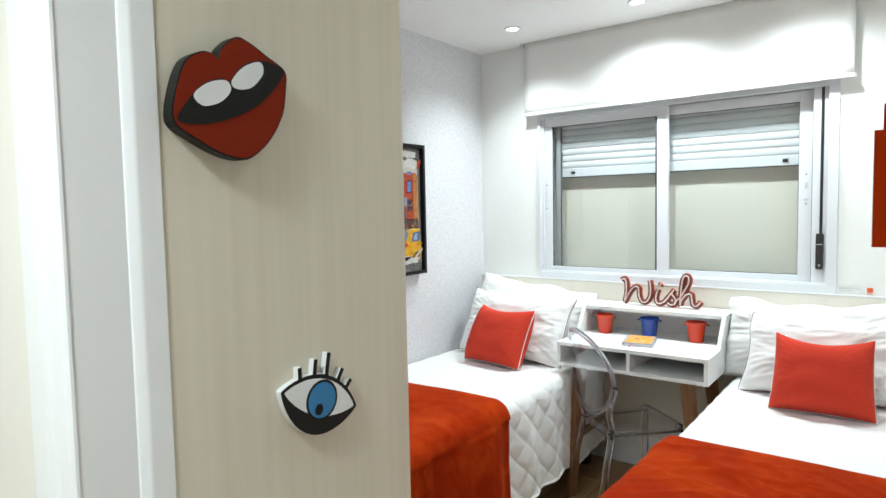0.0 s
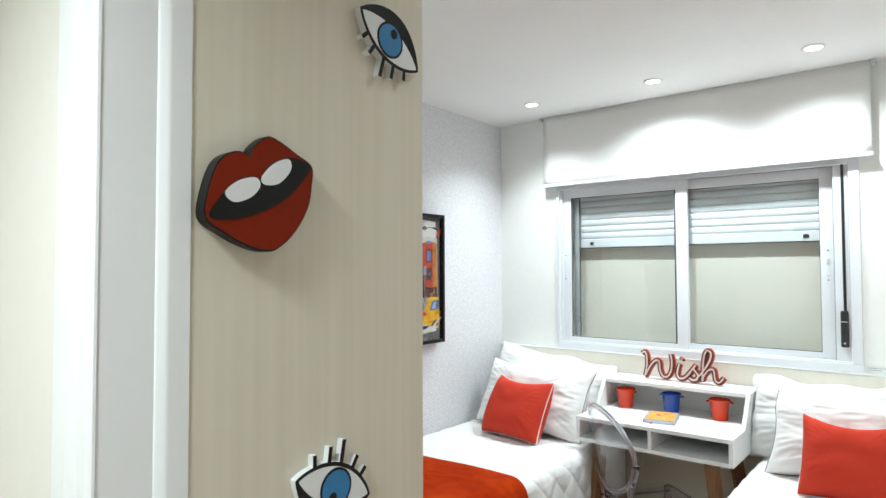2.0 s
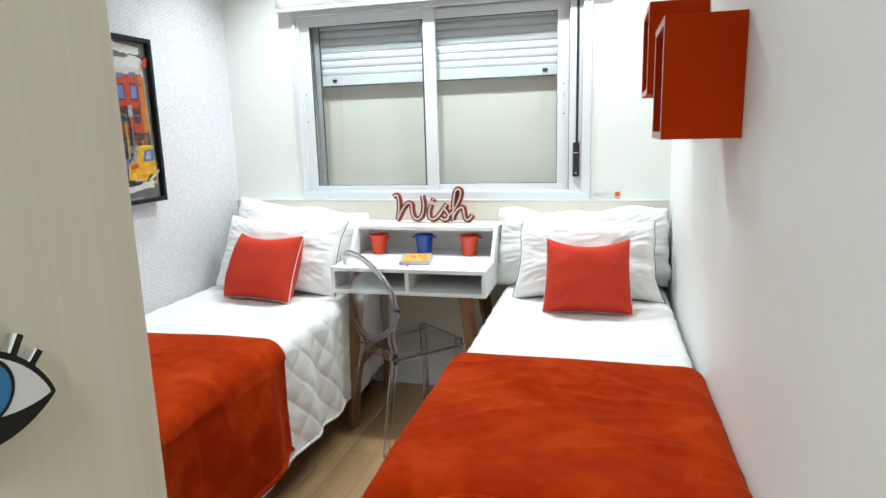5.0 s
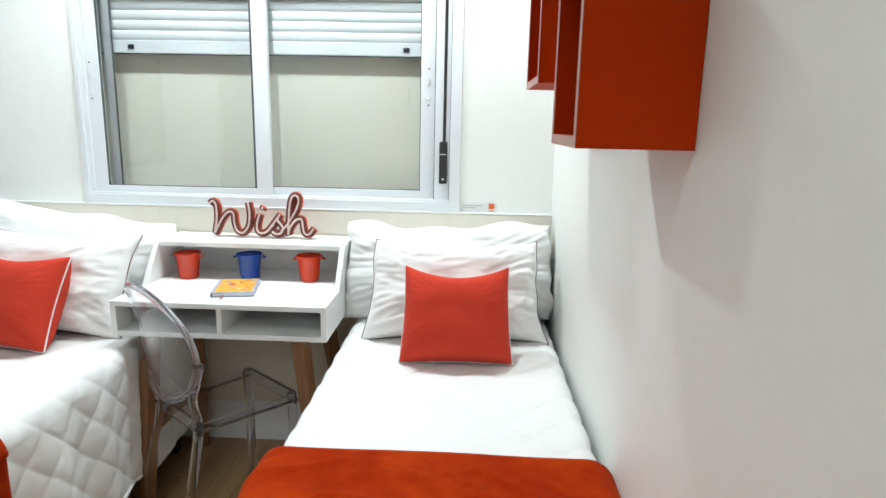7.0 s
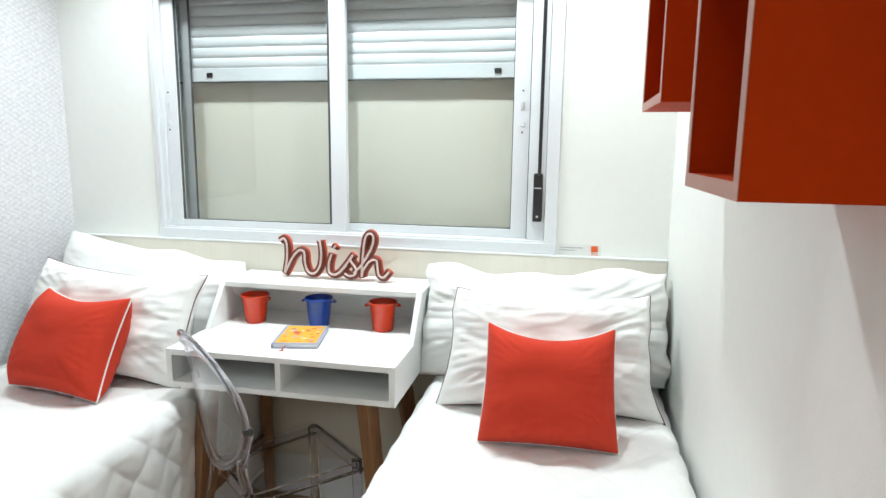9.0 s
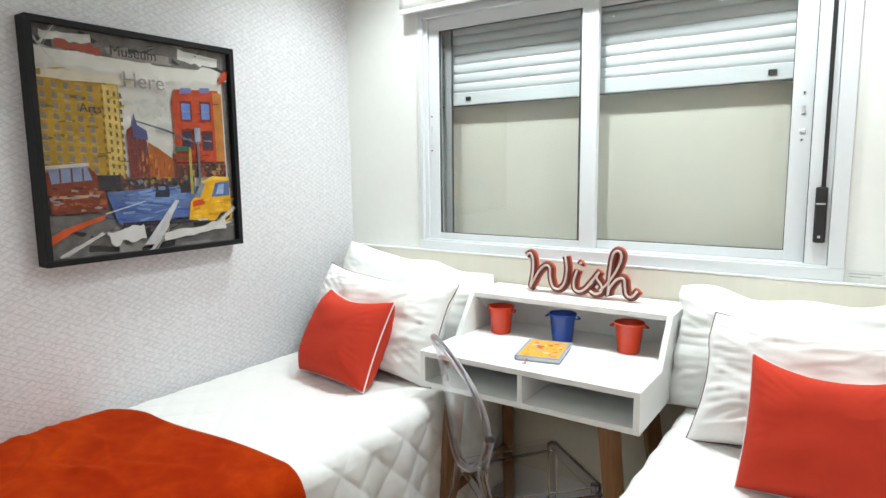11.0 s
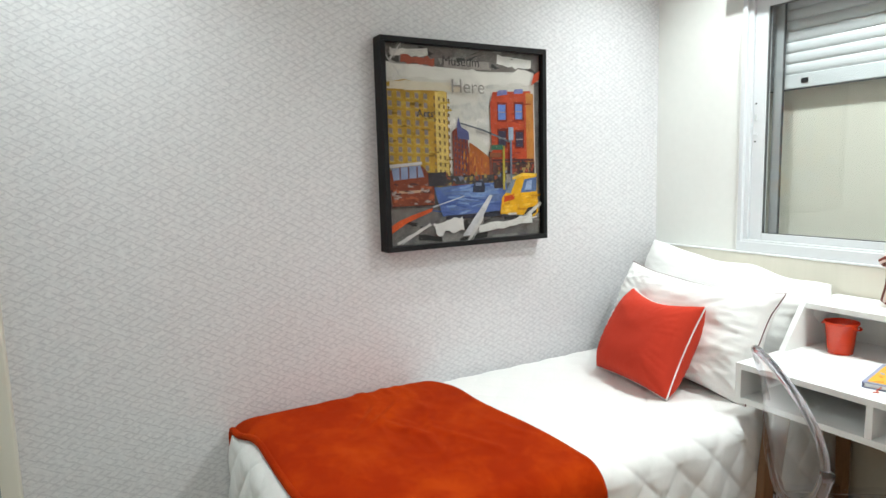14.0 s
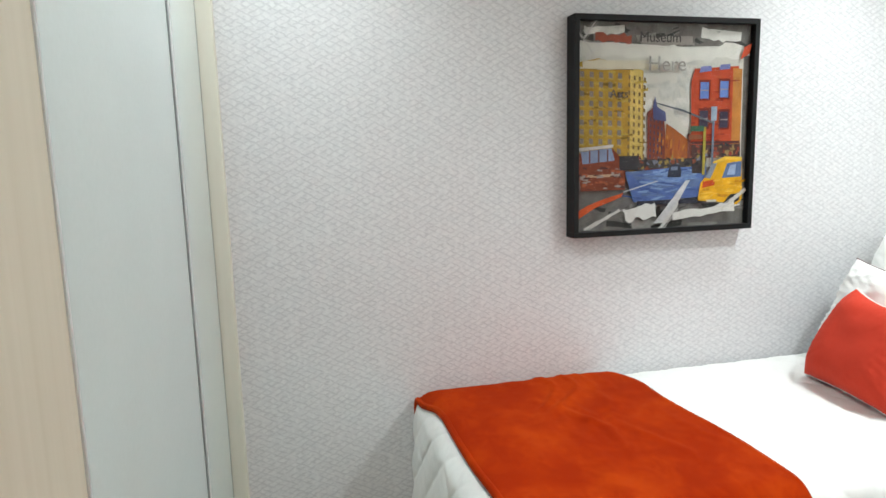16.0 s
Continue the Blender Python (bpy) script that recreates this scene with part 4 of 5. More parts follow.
for xs in (DXA, DXB - th):
    side = [(DYA, DZA), (DYB, DZA), (DYB, TOP), (3.300, TOP), (3.190, DZB + 0.0), (DYA, DZB)]
    bm = plate(side, 0, th, 0.0006)
    bm.transform(Matrix.Translation((xs, 0, 0)) @ FACE)
    part("side", bm, DESK_WHITE, desk)
part("riser_shelf", box((DXA + th, 3.296, TOP - 0.018), (DXB - th, DYB, TOP), 0.001), DESK_WHITE, desk)
for sx, fx in ((-1.175, -1.205), (-0.646, -0.560)):
    for sy, fy in ((3.035, 2.975), (3.400, 3.47)):
        part("leg", bar((fx, fy, 0.0), (sx, sy, DZA - 0.0005), 0.036, 0.046, 0.005, 1.25), LEG_WOOD, desk, "tapered brown wooden leg")
for fx in (-1.193, -0.600):
    part("brace", bar((fx, 3.01, 0.30), (fx, 3.43, 0.30), 0.02, 0.035, 0.003), LEG_WOOD, desk)


def bucket(x, y, material, label, turn):
    t = thing("bucket", label, "bucket", (0, 0, 0), "small buckets")
    prof = [(0.0275, 0.0), (0.029, 0.001), (0.0372, 0.084), (0.0405, 0.086), (0.0412, 0.089), (0.0400, 0.092), (0.0375, 0.091), (0.0365, 0.086), (0.0275, 0.006), (0.004, 0.005)]
    part("body", lathe(prof, 40), material, t, smooth=True, local=True)
    for s in (-1, 1):
        loop = [(s * (0.0385 + 0.011 * math.sin(a)), 0.012 * math.cos(a), 0.082 - 0.004 * math.sin(a)) for a in [math.pi * k / 10 for k in range(11)]]
        part("handle", tube(loop, 0.0026, 8), material, t, smooth=True, local=True)
    t.matrix_basis = pose(x, y, DZB + 0.0003, 0, 0, turn) @ Matrix.Diagonal((1.22, 1.22, 1.10, 1))


bucket(-1.160, 3.322, BUCKET_RED, "small red enamelled metal bucket with two handles", -8)
bucket(-0.922, 3.335, BUCKET_BLUE, "small blue enamelled metal bucket with two handles", 5)
bucket(-0.686, 3.332, BUCKET_RED, "small red enamelled metal bucket with two handles", 12)

# notebook with a bright printed cover
book = thing("notebook", "closed notebook with yellow printed cover and ribbon", "notebook", (0, 0, 0))
COVER = mat("lavender_cover", (0.33, 0.36, 0.52), 0.5)
part("pages", box((-0.068, -0.096, 0.0025), (0.069, 0.096, 0.0135), 0.001), WHITE_LACQUER, book, local=True)
part("cover", box((-0.071, -0.099, 0.0137), (0.071, 0.099, 0.0165), 0.0008), COVER, book, local=True)
part("cover", box((-0.071, -0.099, 0.0), (0.071, 0.099, 0.0023), 0.0008), COVER, book, local=True)
part("spine", box((-0.0735, -0.099, 0.0), (-0.0711, 0.099, 0.0165), 0.0008), COVER, book, local=True)
part("print", box((-0.064, -0.091, 0.0167), (0.064, 0.091, 0.0171)), mat("yellow_print", (0.80, 0.40, 0.035), 0.5, vary=0.12, scale=40), book, "yellow print", local=True)
rng = random.Random(5)
SPOT_MATS = [mat("print_red", (0.62, 0.10, 0.05), 0.5), mat("print_orange", (0.75, 0.22, 0.03), 0.5), mat("print_lilac", (0.42, 0.38, 0.50), 0.5), mat("print_pale", (0.80, 0.62, 0.35), 0.5)]
for k in range(26):
    a, b = rng.uniform(-0.054, 0.054), rng.uniform(-0.08, 0.08)
    rx, ry = rng.uniform(0.005, 0.014), rng.uniform(0.004, 0.009)
    ang = rng.uniform(0, 3)
    if abs(a) < 0.022 and abs(b) < 0.022:
        rx, ry = rx * 1.3, ry * 1.6
    pts = [(a + rx * math.cos(w) * math.cos(ang) - ry * math.sin(w) * math.sin(ang), b + rx * math.cos(w) * math.sin(ang) + ry * math.sin(w) * math.cos(ang)) for w in [2 * math.pi * q / 9 for q in range(9)]]
    pts = [(max(-0.0635, min(0.0635, p)), max(-0.0905, min(0.0905, q))) for p, q in pts]
    part("motif", plate(pts, 0.01715 + k * 0.00004, 0.0174 + k * 0.00004), SPOT_MATS[0 if abs(a) < 0.022 and abs(b) < 0.03 else k % 4], book, local=True)
part("ribbon", tube(smooth_loop([(-0.030, -0.090, 0.008), (-0.032, -0.104, 0.007), (-0.036, -0.113, 0.0025), (-0.030, -0.121, 0.0015), (-0.042, -0.126, 0.0015)], False, 5), 0.0016, 6), mat("red_ribbon", (0.55, 0.10, 0.06), 0.7), book, "thin red ribbon", local=True)
book.matrix_basis = pose(-0.912, 3.166, DZB + 0.0003, 0, 0, 12)

# script sign on the riser
sign = thing("word_sign", "red script word sign spelling Wish with pale tubes", "sign", (0, 0, 0))
W_LINE = [(0.006, 0.140), (0.022, 0.150), (0.034, 0.128), (0.036, 0.075), (0.028, 0.022), (0.034, 0.030), (0.058, 0.078), (0.084, 0.106), (0.104, 0.100), (0.108, 0.060), (0.122, 0.026), (0.146, 0.022), (0.166, 0.050), (0.172, 0.100), (0.164, 0.148)]
I_LINE = [(0.212, 0.098), (0.202, 0.062), (0.204, 0.030), (0.222, 0.020), (0.246, 0.032), (0.272, 0.062)]
S_LINE = [(0.246, 0.032), (0.272, 0.066), (0.296, 0.100), (0.286, 0.078), (0.306, 0.050), (0.304, 0.026), (0.282, 0.018), (0.264, 0.028)]
H_LINE = [(0.300, 0.030), (0.334, 0.070), (0.366, 0.130), (0.372, 0.168), (0.358, 0.182), (0.342, 0.166), (0.334, 0.110), (0.330, 0.020), (0.336, 0.044), (0.360, 0.078), (0.384, 0.082), (0.390, 0.052), (0.396, 0.026), (0.414, 0.020), (0.434, 0.044)]
DOT = [(0.222, 0.124), (0.2225, 0.1245), (0.228, 0.130)]
for line in (W_LINE, I_LINE, S_LINE, H_LINE, DOT):
    path = [(p.x, 0.0, p.y) for p in smooth_loop(line, False, 6)]
    part("letter_body", tube(path, 0.0165, 12, False, 0.95), SIGN_SIDE, sign, "orange-red letter body", True, True)
    part("letter_face", tube([(x, -0.0095, z) for x, y, z in path], 0.0145, 12, False, 0.55), SIGN_FACE, sign, "brown-red face", True, True)
    part("light_tube", tube([(x, -0.0175, z) for x, y, z in path], 0.0042, 8), SIGN_TUBE, sign, "pale tube", True, True)
sign.matrix_basis = pose(-1.112, 3.425, TOP + 0.0005, -4, 0, 0) @ Matrix.Diagonal((0.98, 1, 0.95, 1))

# ---------------------------------------------------------------- clear chair
chair = thing("chair", "clear polycarbonate chair with a rounded oval back", "chair", (0, 0, 0))
seat_z = 0.46
SR, SF, YR, YF = 0.140, 0.158, 0.030, 0.380                  # half widths at the rear and front of the seat, and their places
bm = plate(smooth_loop([(-SR, YR), (0.0, YR - 0.004), (SR, YR), (0.152, 0.20), (SF, YF - 0.01), (0.0, YF + 0.004), (-SF, YF - 0.01), (-0.152, 0.20)], steps=5), seat_z - 0.010, seat_z, 0.003)
part("seat", bm, CLEAR, chair, local=True)
for a, b in (((-SR, YR), (SR, YR)), ((SR, YR), (SF, YF)), ((-SR, YR), (-SF, YF)), ((-SF, YF), (SF, YF))):
    part("rail", bar((*a, seat_z - 0.034), (*b, seat_z - 0.034), 0.048 if a[1] != b[1] else 0.012, 0.012 if a[1] != b[1] else 0.048, 0.004), CLEAR_EDGE, chair, local=True)


def back_at(a, r):
    """A point of the leaning oval back, r = 1 on its rim."""
    x, z = 0.212 * r * math.cos(a), 0.702 + 0.203 * r * math.sin(a)
    return Vector((x, -0.012 - 0.17 * (z - 0.46) + 0.044 * (x / 0.19) ** 2, z))


def blade(points, wide, thin):
    """A flat rounded strip along a line; wide lies across the line in x, thin in y."""
    bm = bmesh.new()
    rings = []
    for k, p in enumerate(points):
        grow = wide if isinstance(wide, float) else wide[0] + (wide[1] - wide[0]) * k / (len(points) - 1)
        rings.append([bm.verts.new(p + Vector((grow * math.cos(q) * abs(math.cos(q)) ** -0.4, thin * math.sin(q) * abs(math.sin(q) + 1e-6) ** -0.4, 0))) for q in [2 * math.pi * (j + 0.5) / 12 for j in range(12)]])
    for lo, hi in zip(rings, rings[1:]):
        for k in range(12):
            bm.faces.new((lo[k], lo[(k + 1) % 12], hi[(k + 1) % 12], hi[k]))
    bm.faces.new(rings[0][::-1]), bm.faces.new(rings[-1])
    bmesh.ops.recalc_face_normals(bm, faces=bm.faces[:])
    return bm


for s in (-1, 1):
    join_at = back_at(math.radians(-8), 1.0)
    rear = smooth_loop([(s * 0.166, -0.055, 0.0), (s * 0.150, -0.012, 0.25), (s * (SR + 0.004), YR - 0.008, seat_z - 0.03), (s * (SR + 0.022), YR - 0.030, 0.54), (s * join_at.x, join_at.y, join_at.z)], False, 6)
    part("leg", blade(rear, (0.013, 0.019), 0.013), CLEAR_EDGE, chair, smooth=True, local=True)
    part("leg", bar((s * (SF - 0.004), YF - 0.004, 0.0), (s * (SF - 0.008), YF - 0.012, seat_z - 0.011), 0.026, 0.026, 0.006, 1.2), CLEAR_EDGE, chair, local=True)

bm = bmesh.new()
rings = [[bm.verts.new(back_at(2 * math.pi * k / 48, q / 8)) for k in range(48)] for q in range(1, 9)]
hub = bm.verts.new(back_at(0, 0))
for k in range(48):
    bm.faces.new((hub, rings[0][k], rings[0][(k + 1) % 48]))
for lo, hi in zip(rings, rings[1:]):
    for k in range(48):
        bm.faces.new((lo[k], hi[k], hi[(k + 1) % 48], lo[(k + 1) % 48]))
ob = part("backrest", bm, CLEAR, chair, smooth=True, local=True)
ob.modifiers.new("thick", "SOLIDIFY").thickness = 0.006
part("back_rim", tube([back_at(2 * math.pi * k / 60, 0.97) for k in range(60)], 0.0125, 10, True, 0.8), CLEAR_EDGE, chair, smooth=True, local=True)
for ob in chair.children:
    ob.visible_shadow = ob.name.startswith(("seat", "backrest"))
chair.matrix_basis = pose(-1.044, 2.885, 0.0005, 0, 0, -40)

# ---------------------------------------------------------------- framed print
PY0, PY1, PZ0, PZ1, PXF, PXB = 2.178, 2.870, 1.126, 1.850, -2.040, -2.099
pic = thing("framed_picture", "deep black box frame with a city street collage print", "picture", (PXB, (PY0 + PY1) / 2, PZ0))
FRAME_BLACK = mat("black_stained_frame", (0.010, 0.010, 0.011), 0.5, vary=0.15, gloss=0.2)
fw = 0.018
part("frame", box((PXB, PY0, PZ0), (PXF, PY1, PZ0 + fw), 0.001), FRAME_BLACK, pic)
part("frame", box((PXB, PY0, PZ1 - fw), (PXF, PY1, PZ1), 0.001), FRAME_BLACK, pic)
part("frame", box((PXB, PY0, PZ0 + fw), (PXF, PY0 + fw, PZ1 - fw), 0.001), FRAME_BLACK, pic)
part("frame", box((PXB, PY1 - fw, PZ0 + fw), (PXF, PY1, PZ1 - fw), 0.001), FRAME_BLACK, pic)
glass = part("glass", box((PXF - 0.010, PY0 + fw, PZ0 + fw), (PXF - 0.008, PY1 - fw, PZ1 - fw)), FRONT_GLASS, pic)
glass.visible_shadow = False
U0, V0, UW, VH = PY0 + fw, PZ0 + fw, PY1 - PY0 - 2 * fw, PZ1 - PZ0 - 2 * fw
INK = {}


def ink(r, g, b, vary=0.25):
    key = (r, g, b)
    if key not in INK:
        INK[key] = mat("print_ink", (r, g, b), 0.6, vary=vary, scale=26, gloss=0.25)
    return INK[key]


LAYER = [0]


def field(bmx, points):
    """Adds a flat field of the print to a mesh; points run 0..1 across and up."""
    LAYER[0] += 1
    z = 0.000018 * LAYER[0]
    pts = [(U0 + min(1, max(0, a)) * UW, V0 + min(1, max(0, b)) * VH) for a, b in points]
    return join(bmx, plate(pts, z, z + 0.000014))


def print_part(name, bmx, colour, vary=0.3, many=False):
    bmx.transform(Matrix.Translation((PXB + 0.034, 0, 0)) @ FACE)
    ob = part(name, bmx, ink(*colour, vary=vary), pic)
    if many:
        ob["kind"] = "stuff"


def shape(points, colour, name="print_area", vary=0.3):
    print_part(name, field(bmesh.new(), points), colour, vary)


def rect(a, b, c, d, colour, name="print_area", vary=0.3):
    shape([(a, b), (c, b), (c, d), (a, d)], colour, name, vary)


rough = random.Random(11)


def ragged(a, b, length, width, angle, count=8):
    ca, sa = math.cos(angle), math.sin(angle)
    top = [(-length / 2 + length * k / (count - 1), width * rough.uniform(0.2, 0.62)) for k in range(count)]
    low = [(length / 2 - length * k / (count - 1), -width * rough.uniform(0.2, 0.62)) for k in range(count)]
    return [(a + x * ca - y * sa, b + x * sa + y * ca) for x, y in top + low]


def stroke(a, b, length, width, angle, colour):
    """A ragged brush mark, of a few overlapping bristle tracks."""
    bmx = field(bmesh.new(), ragged(a, b, length, width, angle, 10))
    for k in range(3):
        off = rough.uniform(-0.45, 0.45) * width
        field(bmx, ragged(a + rough.uniform(-0.1, 0.1) * length, b + off, length * rough.uniform(0.7, 1.1), width * 0.22, angle + rough.uniform(-0.06, 0.06), 7))
    print_part("brush_mark", bmx, colour, 0.12)


def daubs(a0, b0, a1, b1, count, w, h, colours, tilt=0.25):
    """Many small painted marks over an area, one mesh for each colour."""
    for colour in colours:
        bmx = bmesh.new()
        for k in range(count):
            field(bmx, ragged(rough.uniform(a0, a1), rough.uniform(b0, b1), w * rough.uniform(0.5, 1.5), h * rough.uniform(0.5, 1.5), rough.uniform(-tilt, tilt), 4))
        print_part("daub", bmx, colour, 0.3, True)


def window_grid(name, cols, rows_, at, w, h, colour):
    bmx = bmesh.new()
    for c in range(cols):
        for r in range(rows_):
            a, b = at(c, r)
            field(bmx, [(a, b), (a + w, b - 0.003), (a + w, b + h - 0.003), (a, b + h)])
    print_part(name, bmx, colour, 0.3, True)


# ground, worn border and pale sky
rect(0, 0, 1, 1, (0.16, 0.15, 0.14), "paper", 0.4)
daubs(0, 0.86, 1, 1, 9, 0.13, 0.035, ((0.05, 0.048, 0.045), (0.26, 0.25, 0.23), (0.16, 0.14, 0.13)), 0.5)
daubs(0, 0, 1, 0.14, 10, 0.15, 0.035, ((0.04, 0.038, 0.036), (0.24, 0.23, 0.22), (0.16, 0.15, 0.15)), 0.5)
shape([(0.02, 0.62), (0.01, 0.88), (0.3, 0.90), (0.6, 0.89), (0.96, 0.90), (0.97, 0.3), (0.6, 0.3), (0.4, 0.35)], (0.54, 0.52, 0.47), vary=0.08)
daubs(0.38, 0.5, 0.70, 0.86, 9, 0.10, 0.05, ((0.58, 0.56, 0.52), (0.47, 0.46, 0.43)), 0.6)
stroke(0.32, 0.865, 0.62, 0.075, -0.03, (0.62, 0.60, 0.55))
stroke(0.72, 0.86, 0.46, 0.085, 0.04, (0.64, 0.62, 0.57))
stroke(0.15, 0.96, 0.22, 0.04, 0.02, (0.58, 0.56, 0.52))
stroke(0.20, 0.925, 0.20, 0.045, -0.02, (0.30, 0.07, 0.04))
stroke(0.82, 0.945, 0.24, 0.055, -0.08, (0.66, 0.64, 0.60))
stroke(0.50, 0.915, 0.30, 0.05, 0.0, (0.30, 0.27, 0.25))
# ochre block of flats
shape([(0, 0.81), (0.12, 0.83), (0.37, 0.775), (0.38, 0.31), (0.0, 0.36)], (0.40, 0.24, 0.03))
shape([(0.20, 0.805), (0.295, 0.79), (0.30, 0.33), (0.21, 0.33)], (0.41, 0.235, 0.03))
shape([(0.295, 0.79), (0.365, 0.775), (0.375, 0.31), (0.30, 0.33)], (0.60, 0.43, 0.12))
daubs(0.0, 0.38, 0.38, 0.79, 16, 0.05, 0.012, ((0.20, 0.12, 0.015), (0.44, 0.30, 0.05)), 0.1)
window_grid("painted_window", 5, 9, lambda c, r: (0.018 + c * 0.052, 0.745 - r * 0.045 - c * 0.002), 0.022, 0.026, (0.23, 0.19, 0.16))
window_grid("painted_window", 4, 11, lambda c, r: (0.285 + c * 0.029, 0.735 - r * 0.037 - c * 0.004), 0.011, 0.020, (0.19, 0.125, 0.05))
window_grid("painted_sill", 5, 9, lambda c, r: (0.014 + c * 0.052, 0.739 - r * 0.045 - c * 0.002), 0.029, 0.005, (0.46, 0.34, 0.10))
stroke(0.24, 0.80, 0.42, 0.045, -0.02, (0.58, 0.52, 0.40))
# far end of the street
shape([(0.395, 0.575), (0.43, 0.60), (0.49, 0.57), (0.52, 0.30), (0.40, 0.29)], (0.19, 0.045, 0.03))
shape([(0.425, 0.60), (0.437, 0.655), (0.452, 0.60), (0.50, 0.575), (0.505, 0.53), (0.43, 0.54)], (0.085, 0.095, 0.22))
shape([(0.505, 0.52), (0.56, 0.49), (0.635, 0.44), (0.64, 0.30), (0.50, 0.30)], (0.33, 0.095, 0.022))
shape([(0.635, 0.47), (0.69, 0.46), (0.70, 0.30), (0.635, 0.30)], (0.16, 0.05, 0.04))
daubs(0.45, 0.33, 0.62, 0.46, 9, 0.014, 0.040, ((0.24, 0.06, 0.03), (0.46, 0.17, 0.03), (0.30, 0.09, 0.03)), 0.1)
window_grid("painted_window", 4, 7, lambda c, r: (0.41 + c * 0.022, 0.535 - r * 0.030 - c * 0.006), 0.008, 0.016, (0.07, 0.05, 0.08))
# red brick house
shape([(0.645, 0.72), (0.665, 0.785), (0.93, 0.80), (0.935, 0.36), (0.655, 0.36)], (0.42, 0.055, 0.018))
shape([(0.895, 0.79), (0.95, 0.785), (0.955, 0.40), (0.90, 0.40)], (0.42, 0.17, 0.035))
daubs(0.66, 0.42, 0.93, 0.75, 20, 0.045, 0.010, ((0.24, 0.026, 0.012), (0.44, 0.075, 0.022)), 0.1)
shape([(0.69, 0.765), (0.70, 0.795), (0.76, 0.80), (0.765, 0.775)], (0.16, 0.17, 0.36))
shape([(0.81, 0.78), (0.815, 0.805), (0.875, 0.81), (0.875, 0.785)], (0.16, 0.17, 0.36))
for a, b in ((0.700, 0.640), (0.818, 0.645), (0.700, 0.50), (0.822, 0.495)):
    rect(a - 0.008, b - 0.010, a + 0.060, b + 0.092, (0.17, 0.022, 0.012), "painted_window")
    rect(a, b, a + 0.05, b + 0.08, (0.11, 0.19, 0.46) if b > 0.6 else (0.05, 0.04, 0.07), "painted_window")
    rect(a, b + 0.038, a + 0.05, b + 0.043, (0.30, 0.24, 0.24), "glazing_bar")
rect(0.655, 0.415, 0.95, 0.428, (0.10, 0.03, 0.025))
rect(0.655, 0.345, 0.955, 0.412, (0.085, 0.04, 0.035))
daubs(0.69, 0.345, 0.95, 0.41, 10, 0.022, 0.02, ((0.03, 0.03, 0.035), (0.30, 0.20, 0.08), (0.26, 0.05, 0.03)), 0.4)
# shop fronts and crowd across the street
rect(0.20, 0.30, 0.75, 0.345, (0.06, 0.05, 0.05))
daubs(0.20, 0.295, 0.76, 0.36, 16, 0.020, 0.020, ((0.025, 0.025, 0.03), (0.16, 0.17, 0.22), (0.28, 0.20, 0.06), (0.22, 0.06, 0.035)), 0.6)
# road, blue in its middle
shape([(0.27, 0.285), (0.52, 0.30), (0.745, 0.305), (0.77, 0.15), (0.32, 0.135)], (0.075, 0.125, 0.32))
shape([(0.46, 0.295), (0.64, 0.30), (0.70, 0.24), (0.40, 0.22)], (0.13, 0.21, 0.44))
daubs(0.32, 0.15, 0.72, 0.29, 14, 0.11, 0.012, ((0.05, 0.09, 0.26), (0.17, 0.26, 0.48), (0.10, 0.15, 0.30)), 0.2)
rect(0.34, 0.118, 0.76, 0.140, (0.035, 0.035, 0.05))
# fire engine
shape([(0.0, 0.38), (0.20, 0.40), (0.27, 0.33), (0.27, 0.20), (0.02, 0.20)], (0.19, 0.045, 0.022))
shape([(0.02, 0.39), (0.19, 0.405), (0.21, 0.345), (0.03, 0.33)], (0.20, 0.24, 0.36))
for a in (0.065, 0.115, 0.165):
    rect(a, 0.335, a + 0.008, 0.398, (0.14, 0.05, 0.04), "pillar")
shape([(0.01, 0.392), (0.20, 0.408), (0.20, 0.422), (0.01, 0.408)], (0.50, 0.46, 0.44))
rect(0.05, 0.265, 0.24, 0.278, (0.46, 0.30, 0.20))
daubs(0.02, 0.205, 0.26, 0.32, 12, 0.030, 0.012, ((0.08, 0.03, 0.025), (0.34, 0.09, 0.04), (0.28, 0.24, 0.22)), 0.2)
shape([(0.0, 0.06), (0.10, 0.115), (0.25, 0.165), (0.26, 0.185), (0.14, 0.155), (0.06, 0.13), (0.0, 0.10)], (0.52, 0.085, 0.022))
rect(0.235, 0.295, 0.345, 0.365, (0.045, 0.04, 0.045))
# cars, poles and signs
shape([(0.515, 0.255), (0.522, 0.295), (0.545, 0.318), (0.585, 0.315), (0.598, 0.285), (0.595, 0.252)], (0.03, 0.035, 0.06))
rect(0.535, 0.288, 0.575, 0.306, (0.16, 0.19, 0.28))
rect(0.66, 0.27, 0.735, 0.312, (0.045, 0.035, 0.04))
rect(0.722, 0.26, 0.738, 0.50, (0.34, 0.27, 0.04))
rect(0.775, 0.25, 0.788, 0.56, (0.13, 0.16, 0.21))
shape([(0.44, 0.615), (0.60, 0.575), (0.78, 0.515), (0.78, 0.524), (0.60, 0.586), (0.44, 0.622)], (0.12, 0.13, 0.15))
rect(0.645, 0.478, 0.725, 0.505, (0.05, 0.13, 0.075))
rect(0.635, 0.438, 0.715, 0.462, (0.22, 0.07, 0.03))
rect(0.765, 0.53, 0.80, 0.60, (0.26, 0.32, 0.40))
